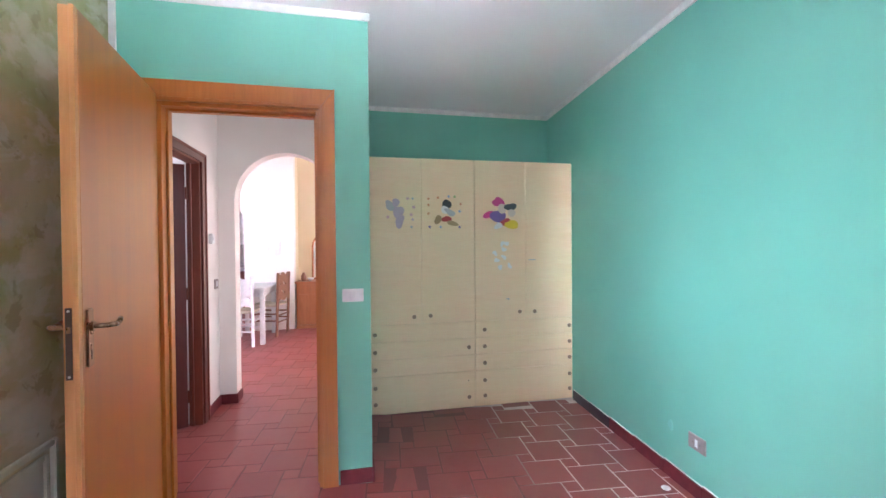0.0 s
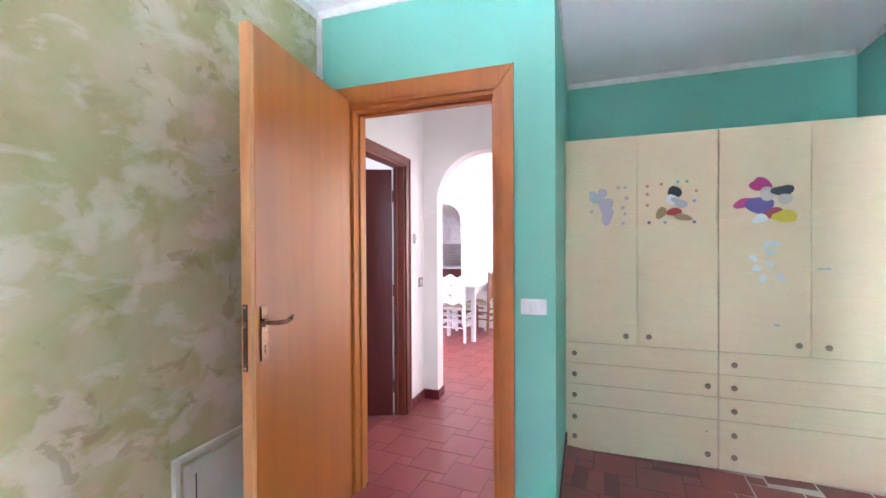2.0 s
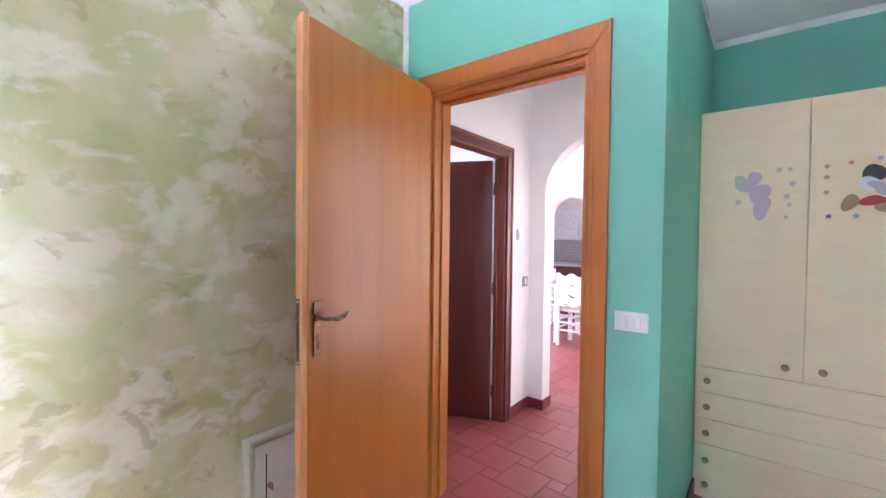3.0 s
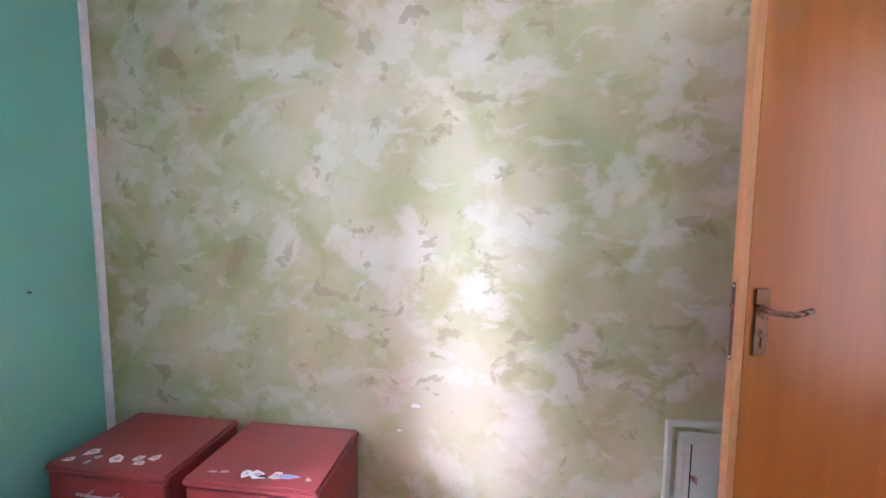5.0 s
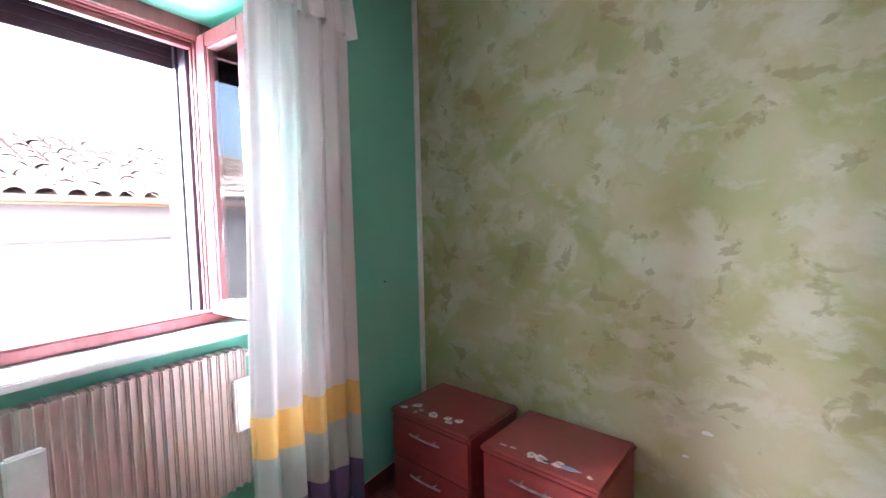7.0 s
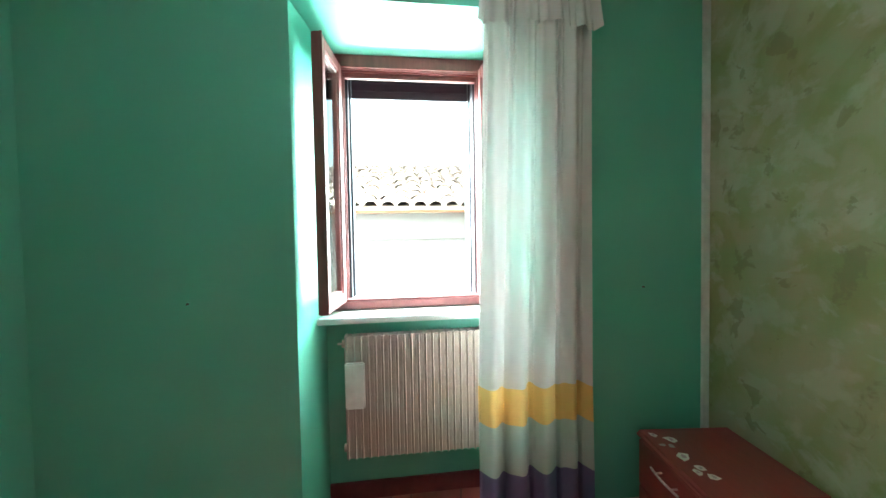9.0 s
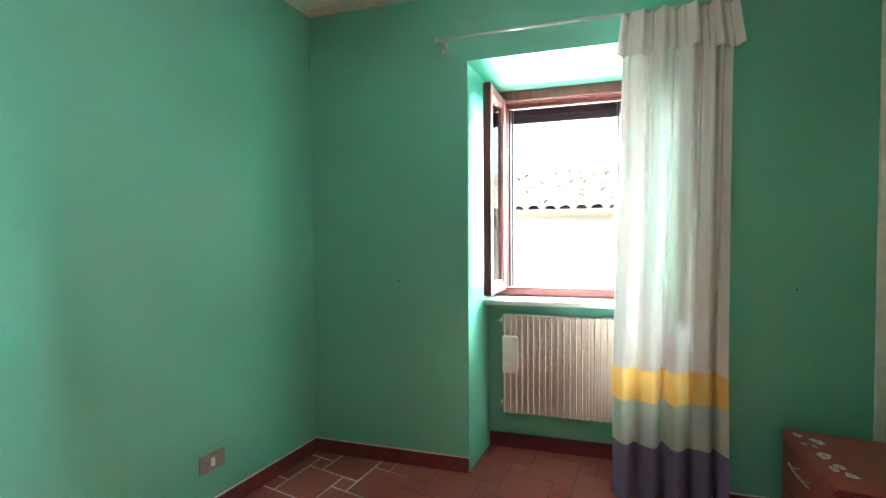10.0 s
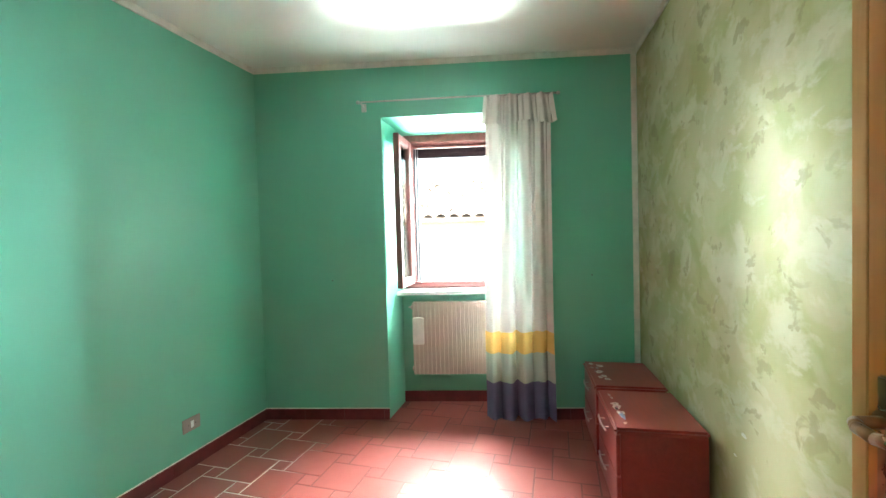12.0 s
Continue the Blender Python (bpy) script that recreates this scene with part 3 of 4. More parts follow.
def blob(n=18, a=1.0, b=1.0, wob=0.12, seed=0, rot=0):
    r = random.Random(seed)
    ph = [r.uniform(0, 6.28) for _ in range(3)]
    out = []
    for i in range(n):
        t = 2 * math.pi * i / n
        k = 1 + wob * math.sin(2 * t + ph[0]) + wob * 0.7 * math.sin(3 * t + ph[1])
        x, y = a * k * math.cos(t), b * k * math.sin(t)
        out.append((x * math.cos(rot) - y * math.sin(rot), x * math.sin(rot) + y * math.cos(rot)))
    return out


def star(n=5, r0=1.0, r1=0.45, rot=0.3):
    return [((r0 if i % 2 == 0 else r1) * math.cos(rot + math.pi * i / n), (r0 if i % 2 == 0 else r1) * math.sin(rot + math.pi * i / n)) for i in range(2 * n)]


M_ST = {k: sticker("sticker_" + k, c) for k, c in {
    "magenta": (0.55, 0.03, 0.20), "black": (0.02, 0.02, 0.025), "purple": (0.16, 0.09, 0.30), "red": (0.45, 0.04, 0.04),
    "yellow": (0.75, 0.55, 0.02), "skin": (0.70, 0.55, 0.45), "white": (0.84, 0.80, 0.77), "tan": (0.42, 0.26, 0.12),
    "lilac": (0.58, 0.42, 0.50), "pink": (0.70, 0.40, 0.42), "blue": (0.30, 0.38, 0.60), "orange": (0.65, 0.25, 0.12), "green": (0.35, 0.45, 0.15), "grey": (0.50, 0.47, 0.48)}.items()}


def sticker_thing(pieces, label):
    """One peeled or bright sticker of several plain coloured patches."""
    root = thing("wall_sticker", Matrix.Identity(4), label, "sticker", "stickers on the wardrobe")
    for i, (out, x, z, s, col) in enumerate(pieces):
        part("patch", decal("patch", out, x, z, M_ST[col], "", s, 0.0006 + 0.0009 * i), M_ST[col], root)
    return root


B = blob
sticker_thing([
    (B(18, 1.5, 0.8, .15, 3, -.2), 0.772, 1.575, .040, "magenta"), (B(18, 1.2, 1, .1, 4), 0.705, 1.560, .055, "purple"), (B(18, 1.3, .8, .2, 5, .5), 0.700, 1.680, .045, "magenta"),
    (B(18, 1, 1, .06, 6), 0.668, 1.625, .040, "skin"), (B(18, 1.2, .8, .15, 7), 0.595, 1.640, .042, "black"), (B(18, 1, 1, .06, 8), 0.585, 1.590, .034, "skin"),
    (B(18, 1.2, .8, .15, 9), 0.640, 1.510, .040, "red"), (B(18, 1.4, .8, .12, 10, .2), 0.585, 1.490, .045, "yellow"), (B(18, 1, .8, .2, 11), 0.705, 1.480, .035, "white")],
    "bright magenta, purple, red and yellow sticker on the wardrobe door")
sticker_thing([
    (B(18, 1, 1.2, .1, 13), 1.148, 1.655, .036, "black"), (B(18, 1, 1, .1, 14), 1.160, 1.610, .034, "white"), (B(18, 1.6, .8, .2, 15, .3), 1.120, 1.590, .030, "grey"),
    (B(18, 1.2, .7, .1, 16), 1.150, 1.535, .034, "red"), (B(18, .9, 1.3, .1, 17, .3), 1.222, 1.530, .030, "tan"), (B(18, 1.5, .7, .1, 18, .2), 1.100, 1.500, .030, "tan")],
    "faded black, grey and tan sticker on the wardrobe door")
sticker_thing([
    (B(18, 1.3, .8, .15, 23, .6), 1.610, 1.640, .038, "grey"), (B(18, 1, 1, .1, 24), 1.565, 1.665, .032, "lilac"), (B(18, 1, 1.3, .15, 25), 1.545, 1.590, .040, "lilac"),
    (B(18, 1, 1.4, .15, 26, .3), 1.535, 1.515, .036, "lilac")],
    "bleached lilac and grey sticker on the wardrobe door")
rs = random.Random(4)
for x, z, c in [(1.30, 1.70, "orange"), (1.30, 1.65, "orange"), (1.30, 1.58, "orange"), (1.29, 1.47, "purple"), (1.20, 1.47, "blue"), (1.04, 1.47, "purple"), (1.08, 1.72, "green"), (1.13, 1.72, "blue"),
                (1.03, 1.66, "orange"), (1.04, 1.60, "blue"), (1.22, 1.71, "orange"), (1.47, 1.70, "pink"), (1.44, 1.57, "pink"), (1.43, 1.70, "grey"), (1.42, 1.63, "pink"), (1.44, 1.47, "grey"), (1.43, 1.53, "lilac"), (1.63, 1.55, "pink")]:
    sticker_thing([(star(5, 1, .5, rs.uniform(0, 3)), x, z, .014 if c != "pink" else .018, c)], "tiny %s star sticker on the wardrobe door" % c)
for i, (x, z) in enumerate([(0.668, 1.33), (0.655, 1.28), (0.655, 1.215), (0.735, 1.25), (0.720, 1.19), (0.690, 1.13), (0.605, 1.14), (0.63, 1.33)]):
    sticker_thing([(B(14, 1, 1.3, .25, 40 + i, i), x, z, .018, "white")], "torn white paper remnant of a peeled sticker")
for i, (x, z) in enumerate([(0.415, 1.19), (0.385, 1.19), (0.62, 0.86)]):
    sticker_thing([(B(10, 1.6, .5, .2, 60 + i), x, z, .011, "grey")], "small grey scuff mark sticker rest")


# ---- bedside cabinets ----
def nightstand(m, label, patches):
    """Two-drawer cabinet; local x runs along its front, y towards its back."""
    W, D, Hh = 0.48, 0.385, 0.452
    n = thing("nightstand", m, label, "nightstand", "pair of bedside cabinets")
    part("body", box((0.012, 0.018, 0.0), (W - 0.012, D - 0.004, Hh - 0.030), 0.002), M_NIGHT, n)
    part("top", box((0, -0.008, Hh - 0.030), (W, D, Hh), 0.011, 4), M_NIGHT, n)
    for z0, z1 in ((0.04, 0.222), (0.227, 0.416)):
        d = part("drawer", box((0.014, 0.0, z0), (W - 0.014, 0.0178, z1), 0.003, 2), M_NIGHT, n)
        z = z1 - 0.045
        pts = [(W / 2 + 0.088 * t, -0.022 - 0.006 * (1 - t * t), z) for t in (-1, -0.8, -0.5, -0.2, 0, .2, .5, .8, 1)]
        h = tube(pts, 0.0045, 8)
        for sx in (-1, 1):
            rod((W / 2 + sx * 0.05, 0.0, z), (W / 2 + sx * 0.05, -0.024, z), 0.0035, 8, h)
        part("handle", h, M_STEEL, d, "slim bowed steel handle", True)
    for i, (x, y, a, b, r, mat) in enumerate(patches):
        o = prism([(x + px * a, y + py * b) for px, py in blob(5 + i % 3, 1.1, 1.1, 0.22, 70 + i, r)], Hh + 0.0002, Hh + 0.0010 + 0.0001 * i)
        part("paper_scrap", o, M_ST[mat], n, "torn whitish sticker scrap")
        if mat == "white":
            o = prism([(x + px * a * 0.5 + 0.002, y + py * b * 0.45) for px, py in blob(5, 1, 1, 0.3, 170 + i, r + 1)], Hh + 0.0022, Hh + 0.0027)
            part("faded_print", o, M_ST["lilac" if i % 2 else "grey"], n, "faded print on the scrap")
    return n


nm = lambda y: Matrix.Translation((2.655, y, 0)) @ pose(0, 0, 0, 0, 0, -90)
nightstand(nm(3.045), "cherry-red two-drawer bedside cabinet in the corner with torn stickers on top",
           [(0.06, 0.035, .018, .014, 0, "white"), (0.10, 0.085, .022, .02, 1, "white"), (0.14, 0.03, .01, .01, 1, "grey"), (0.225, 0.06, .028, .022, 2, "white"), (0.30, 0.075, .018, .014, 3, "white"), (0.325, 0.05, .016, .013, 4, "white"), (0.355, 0.085, .02, .015, 5, "white"), (0.15, 0.06, .015, .008, 3, "grey")])
nightstand(nm(2.515), "cherry-red two-drawer bedside cabinet by the green wall, stickers on top",
           [(0.08, 0.045, .016, .006, 0, "grey"), (0.12, 0.05, .014, .006, 1, "grey"), (0.20, 0.05, .020, .016, 1, "white"), (0.24, 0.05, .030, .02, 2, "white"), (0.26, 0.045, .015, .008, 2, "black"), (0.305, 0.055, .022, .016, 2, "white"), (0.345, 0.055, .03, .014, 4, "blue"), (0.42, 0.05, .010, .008, 4, "skin")])


# ---- window ----
def window():
    D = 0.42
    w = tagged(part("window_1", box((1.03, D, 0.915), (1.090, D + 0.075, 2.178), 0.003), M_WINF, None, "brown wooden window standing open with a raised roller shutter", kind="structure"), category="window")
    w.matrix_world = WW

    def p(name, bm, mat, label="", par=None):
        return part(name, bm, mat, par or w, label)
    p("frame", box((1.795, D, 0.915), (1.86, D + 0.075, 2.178), 0.003), M_WINF)
    p("frame", box((1.090, D, 2.115), (1.795, D + 0.075, 2.178), 0.003), M_WINF)
    p("frame", box((1.06, D - 0.010, 0.915), (1.83, D + 0.075, 0.965), 0.010, 2), M_WINF)
    # stepped rebates round the opening
    for k, (a, b) in enumerate(((0.012, 0.030), (0.034, 0.048), (0.052, 0.066))):
        o = 0.004 + 0.006 * k
        p("bead", box((1.0902, D + a, 0.965), (1.0902 + o, D + b, 2.1148), 0.002), M_WINF)
        p("bead", box((1.7948 - o, D + a, 0.965), (1.7948, D + b, 2.1148), 0.002), M_WINF)
        p("bead", box((1.0902 + o, D + a, 2.1148 - o), (1.7948 - o, D + b, 2.1148), 0.002), M_WINF)
    p("frame", box((1.107, D + 0.046, 2.080), (1.778, D + 0.074, 2.0975), 0.002), M_WINF)
    for x0, x1, x2 in ((1.090, 1.118, 1.129), (1.795, 1.770, 1.761)):
        p("shutter_guide", box((min(x0, x1), 0.502, 0.955), (max(x0, x1), 0.570, 2.165), 0.003), M_SHUT, "mauve-brown shutter guide rail")
        p("shutter_guide", box((min(x0, x2), 0.5705, 0.955), (max(x0, x2), 0.70, 2.165), 0.003), M_SHUT, "mauve-brown shutter guide rail")
    for i in range(4):
        p("shutter_slat", box((1.130, 0.590, 2.018 + 0.042 * i), (1.760, 0.603, 2.0597 + 0.042 * i), 0.0015, 1), M_SHUT, "raised roller shutter slat")
    p("sill_outer", box((1.04, 0.495, 0.895), (1.84, 0.74, 0.940), 0.003), M_MARBLE)
    # two sashes, each opened square into the room
    for side in (-1, 1):
        hx = 1.095 if side < 0 else 1.79
        sw, z0, z1, t = 0.345, 0.955, 2.120, 0.042
        m = Matrix.Translation((hx - 0.02 if side < 0 else hx + 0.012, D - 0.003, 0)) @ pose(0, 0, 0, 0, 0, -90 + (-7.5 if side < 0 else 0.0))
        f = 0.055
        st = box((0, -t / 2, z0), (f, t / 2, z1), 0.004, 2)
        st.transform(m)
        s = part("sash", st, M_WINF, w, "brown wooden casement, opened inwards")
        for lo, hi in (((sw - f, -t / 2, z0), (sw, t / 2, z1)), ((f, -t / 2 + .001, z0), (sw - f, t / 2 - .001, z0 + f)), ((f, -t / 2 + .001, z1 - f), (sw - f, t / 2 - .001, z1))):
            o = box(lo, hi, 0.004, 2)
            o.transform(m)
            part("rail", o, M_WINF, s)
        # overlapping lip along the free edge
        o = box((sw + 0.0002, -t / 2 * side - 0.006, z0 + 0.004), (sw + 0.010, -t / 2 * side + 0.006, z1 - 0.004), 0.002)
        o.transform(m)
        part("lip", o, M_WINF, s)
        for lo, hi in (((f, -0.014, z0 + f), (f + 0.010, 0.014, z1 - f)), ((sw - f - 0.010, -0.014, z0 + f), (sw - f, 0.014, z1 - f)), ((f + 0.010, -0.0138, z0 + f), (sw - f - 0.010, 0.0138, z0 + f + 0.010)), ((f + 0.010, -0.0138, z1 - f - 0.010), (sw - f - 0.010, 0.0138, z1 - f))):
            o = box(lo, hi, 0.003)
            o.transform(m)
            part("glazing_bead", o, M_WINF, s)
        for z in (z0 + 0.16, z1 - 0.16):
            o = rod((-0.008, 0.016 * side, z - 0.035), (-0.008, 0.016 * side, z + 0.035), 0.007, 10)
            o.transform(m)
            part("hinge", o, M_DKBRASS, s, "dark metal hinge")
        o = box((f - 0.005, -0.003, z0 + f - 0.005), (sw - f + 0.005, 0.003, z1 - f + 0.005))
        o.transform(m)
        g = part("pane", o, M_GLASS, s, "clear glass pane")
        g.visible_shadow = False


window()
sill = tagged(part("window_sill", box((0.962, 0.215, 0.884), (1.935, 0.43, 0.912), 0.005, 2), M_MARBLE, None, "white stone window sill", kind="structure"), category="window sill")
sill.matrix_world = WW


# ---- radiator ----
def radiator():
    r = thing("radiator", WW @ Matrix.Translation((1.092, 0.222, 0.0)), "cream column radiator under the window", "radiator")
    z0, z1, n, pitch = 0.247, 0.829, 22, 0.0332
    for i in range(n):
        x = 0.012 + i * pitch
        bm = box((x - 0.0090, 0.0, z0), (x + 0.0090, 0.080, z1), 0.0080, 3)
        part("column", bm, M_RAD, r)
        if i < n - 1:
            part("web", box((x + 0.0090, 0.013, z0 + 0.006), (x + pitch - 0.0090, 0.066, z1 - 0.004), 0.001), M_RAD, r)
    L = 0.012 + (n - 1) * pitch
    for z in (z0 + 0.045, z1 - 0.045):
        part("header", rod((-0.01, 0.043, z), (L + 0.015, 0.043, z), 0.018, 14), M_RAD, r, smooth=False)
    part("bleed_valve", rod((-0.03, 0.043, z1 - 0.045), (-0.008, 0.043, z1 - 0.045), 0.006), M_STEEL, r, "small steel bleed valve")
    part("valve", tube([(L + 0.015, 0.043, z1 - 0.045), (L + 0.06, 0.043, z1 - 0.045), (L + 0.06, 0.116, z1 - 0.045)], 0.010), M_STEEL, r, "steel radiator valve", True)
    part("pipe", tube([(L + 0.015, 0.043, z0 + 0.045), (L + 0.05, 0.043, z0 + 0.045), (L + 0.05, 0.116, z0 + 0.045)], 0.009), M_RAD, r, "", True)
    for x in (0.12, L - 0.12):
        part("bracket", box((x - 0.01, 0.080, z1 - 0.09), (x + 0.01, 0.117, z1 - 0.07)), M_RAD, r)
    return r


radiator()


def humidifier(u, label):
    h = thing("humidifier", WW @ Matrix.Translation((u, 0.190, 0.022)), label, "humidifier", "humidifiers hung on the radiator")
    part("tank", box((0, 0, 0.478), (0.088, 0.028, 0.688), 0.006, 2), M_PLASTIC, h)
    part("hook", tube([(0.044, 0.02, 0.68), (0.044, 0.02, 0.806), (0.044, 0.05, 0.810)], 0.002, 6), M_STEEL, h)


humidifier(1.098, "white plastic humidifier tank hung on the radiator")
humidifier(1.738, "white plastic humidifier tank beside the curtain")


# ---- curtain and its rail ----
def curtain():
    c = thing("curtain", WW @ Matrix.Translation((0, -0.075, 0)), "sheer white curtain with yellow, grey and purple hem bands", "curtain")

    def point(t, z, k=1.0):
        """Place on the folded cloth: t runs across it."""
        spread = 1 + 0.03 * max(0, (0.7 - z))
        low = min(1, max(0, (2.28 - z) / 1.6))
        left, right = 1.690 - 0.047 * low, 2.142 - 0.012 * low
        u = left + t * (right - left) * spread
        a = 0.5 + 0.5 * min(1, (2.3 - z) / 1.2)
        # a few broad folds that deepen downwards, with finer gathers between them near the rail
        g = max(0, (z - 1.2) / 1.1)
        ph = 2 * math.pi * (4.6 * t + 0.10 * math.sin(1.1 * z + 1) + 0.06 * math.sin(7 * t))
        d = 0.026 * a * (math.sin(ph) + 0.28 * math.sin(2 * ph + 0.6)) + (0.004 + 0.006 * g) * math.sin(2 * math.pi * (11.3 * t + 0.3) + 0.5 * z) + 0.004 * math.sin(31 * t + 2 * z)
        u += 0.012 * a * math.sin(ph + 1.2)
        return Vector((u, d * k, z))

    def strip(z0, z1, name, mat, label, wav0=0.0, wav1=0.0, off=0.0):
        bm = bmesh.new()
        nt, nz = 130, max(3, int((z1 - z0) / 0.05))
        g = []
        for j in range(nz + 1):
            row = []
            for i in range(nt + 1):
                t = i / nt
                a = z0 + wav0 * (math.sin(17 * t) + 0.6 * math.sin(41 * t + 1))
                b = z1 + wav1 * (math.sin(17 * t) + 0.6 * math.sin(41 * t + 1))
                z = a + (b - a) * j / nz
                q = point(t, z)
                q.y += off
                row.append(bm.verts.new(q))
            g.append(row)
        for j in range(nz):
            for i in range(nt):
                bm.faces.new((g[j][i], g[j][i + 1], g[j + 1][i + 1], g[j + 1][i]))
        return part(name, bm, mat, c, label, True)

    strip(0.655, 2.285, "voile", M_VOILE, "sheer white voile", 0.006, 0.004)
    strip(0.505, 0.655, "yellow_band", M_YELLOW, "yellow cotton band", 0.006, 0.006)
    strip(0.300, 0.505, "grey_band", M_GREY, "sage grey cotton band", 0.006, 0.006)
    strip(0.035, 0.300, "purple_band", M_PURPLE, "deep purple cotton hem band", 0.008, 0.006)
    # turned-over heading
    bm = bmesh.new()
    nt, g = 110, []
    for j in range(7):
        row = []
        for i in range(nt + 1):
            t = i / nt
            z = 2.30 - (0.19 + 0.012 * math.sin(9 * t)) * j / 6
            q = point(t, 2.2)
            flare = 1 + 0.05 + 0.11 * j / 6
            q.x = 1.9 + (q.x - 1.9) * flare
            q.y = q.y * 1.1 - 0.018 - 0.006 * j / 6
            q.z = z
            row.append(bm.verts.new(q))
        g.append(row)
    for j in range(6):
        for i in range(nt):
            bm.faces.new((g[j][i], g[j][i + 1], g[j + 1][i + 1], g[j + 1][i]))
    part("heading", bm, M_VOILE, c, "turned-over voile heading", True)


curtain()


def curtain_rail():
    r = thing("curtain_rail", WW, "thin pale metal curtain rail with small brackets", "curtain rail")
    part("rail", tube([(0.80, -0.085, 2.300), (1.5, -0.085, 2.304), (2.19, -0.085, 2.300)], 0.006, 10), M_STEEL, r, "", True)
    for u in (0.82, 2.15):
        part("bracket", tube([(u, 0.0, 2.29), (u, -0.085, 2.29), (u, -0.085, 2.300)], 0.006, 8), M_STEEL, r, "", True)
        part("wall_plate", box((u - 0.018, -0.006, 2.255), (u + 0.018, -0.0004, 2.315), 0.002), M_STEEL, r)
    for u in (0.80, 2.19):
        part("finial", lathe([(0.004, -0.015), (0.012, -0.008), (0.013, 0.0), (0.010, 0.008), (0.003, 0.013)], 12, None, Matrix.Translation((u, -0.085, 2.300)) @ pose(0, 0, 0, 0, 90)), M_STEEL, r, "", True)


curtain_rail()


# ---- small wall things ----
def wall_hook(u, z):
    h = thing("wall_plug", WW @ Matrix.Translation((u, 0, z)), "small grey screw plug in the turquoise wall", "screw", "screw plugs by the window")
    part("collar", rod((0, -0.0005, 0), (0, -0.003, 0), 0.009, 12), M_STAIN, h)
    part("screw", rod((0, -0.003, 0), (0, -0.012, 0), 0.0045, 10), M_PLUG, h)


wall_hook(0.545, 1.037)
wall_hook(2.418, 1.037)


def socket(s, z, label):
    k = thing("wall_socket", RW @ Matrix.Translation((s, 0, z)), label, "socket", "sockets on the long wall")
    part("plate", box((-0.060, -0.009, -0.040), (0.060, -0.0004, 0.040), 0.002, 2), M_SOCKET, k)
    part("insert", box((-0.036, -0.0105, -0.022), (0.036, -0.0092, 0.022), 0.001), M_SOCKET, k)
    part("module", box((-0.010, -0.012, -0.020), (0.010, -0.0106, 0.020), 0.001), M_PLASTIC, k, "cream socket module")
    for x in (-0.024, 0.024):
        part("pin_hole", rod((x, -0.0107, 0), (x, -0.0112, 0), 0.003, 8), M_HOLE, k)


socket(2.06, 0.280, "taupe wall socket with one cream module")
socket(2.87, 0.262, "taupe wall socket low on the turquoise wall")
socket(3.735, 0.258, "taupe wall socket near the window corner")
sp = thing("wall_patch", RW @ Matrix.Translation((1.85, -0.0006, 0.285)), "small round repaired spot on the turquoise wall", "patch")
o = prism(blob(16, 0.022, 0.028, 0.1, 5), 0, 0.0015)
o.transform(Matrix(((1, 0, 0, 0), (0, 0, -1, 0), (0, 1, 0, 0), (0, 0, 0, 1))))
part("filler", o, M_STAIN, sp)

sw = thing("light_switch", Matrix.Translation((1.897, 0, 1.05)), "white plastic switch plate beside the door frame", "light switch")
part("plate", box((-0.058, 0.0004, -0.036), (0.058, 0.009, 0.036), 0.003, 2), M_PLASTIC, sw)
for x in (-0.024, 0.0, 0.024):
    part("rocker", box((x - 0.0105, 0.0092, -0.021), (x + 0.0105, 0.012, 0.021), 0.0015), M_PLASTIC, sw)

th = thing("thermostat", Matrix.Translation((3.01, -1.222, 1.388)), "small beige room thermostat on the hall wall", "thermostat")
part("case", box((-0.028, -0.030, -0.040), (-0.0004, 0.030, 0.040), 0.004, 2), M_PLASTIC, th)
part("dial", rod((-0.034, 0.008, 0.0), (-0.0282, 0.008, 0.0), 0.014, 16), M_PLASTIC, th)
hs = thing("hall_switch", Matrix.Translation((3.01, -1.345, 1.02)), "small taupe light switch on the hall wall", "light switch")
part("plate", box((-0.008, -0.040, -0.040), (-0.0004, 0.040, 0.040), 0.002, 2), M_SOCKET, hs)
part("rocker", box((-0.011, -0.012, -0.022), (-0.0083, 0.012, 0.022), 0.001), M_PLASTIC, hs)


bk = thing("wooden_peg", Matrix.Translation((3.01, -0.76, 2.33)), "short reddish wooden peg high on the white hall wall", "peg")
part("peg", box((-0.075, -0.022, -0.022), (-0.0004, 0.022, 0.022), 0.005, 2), M_MAHOG, bk)


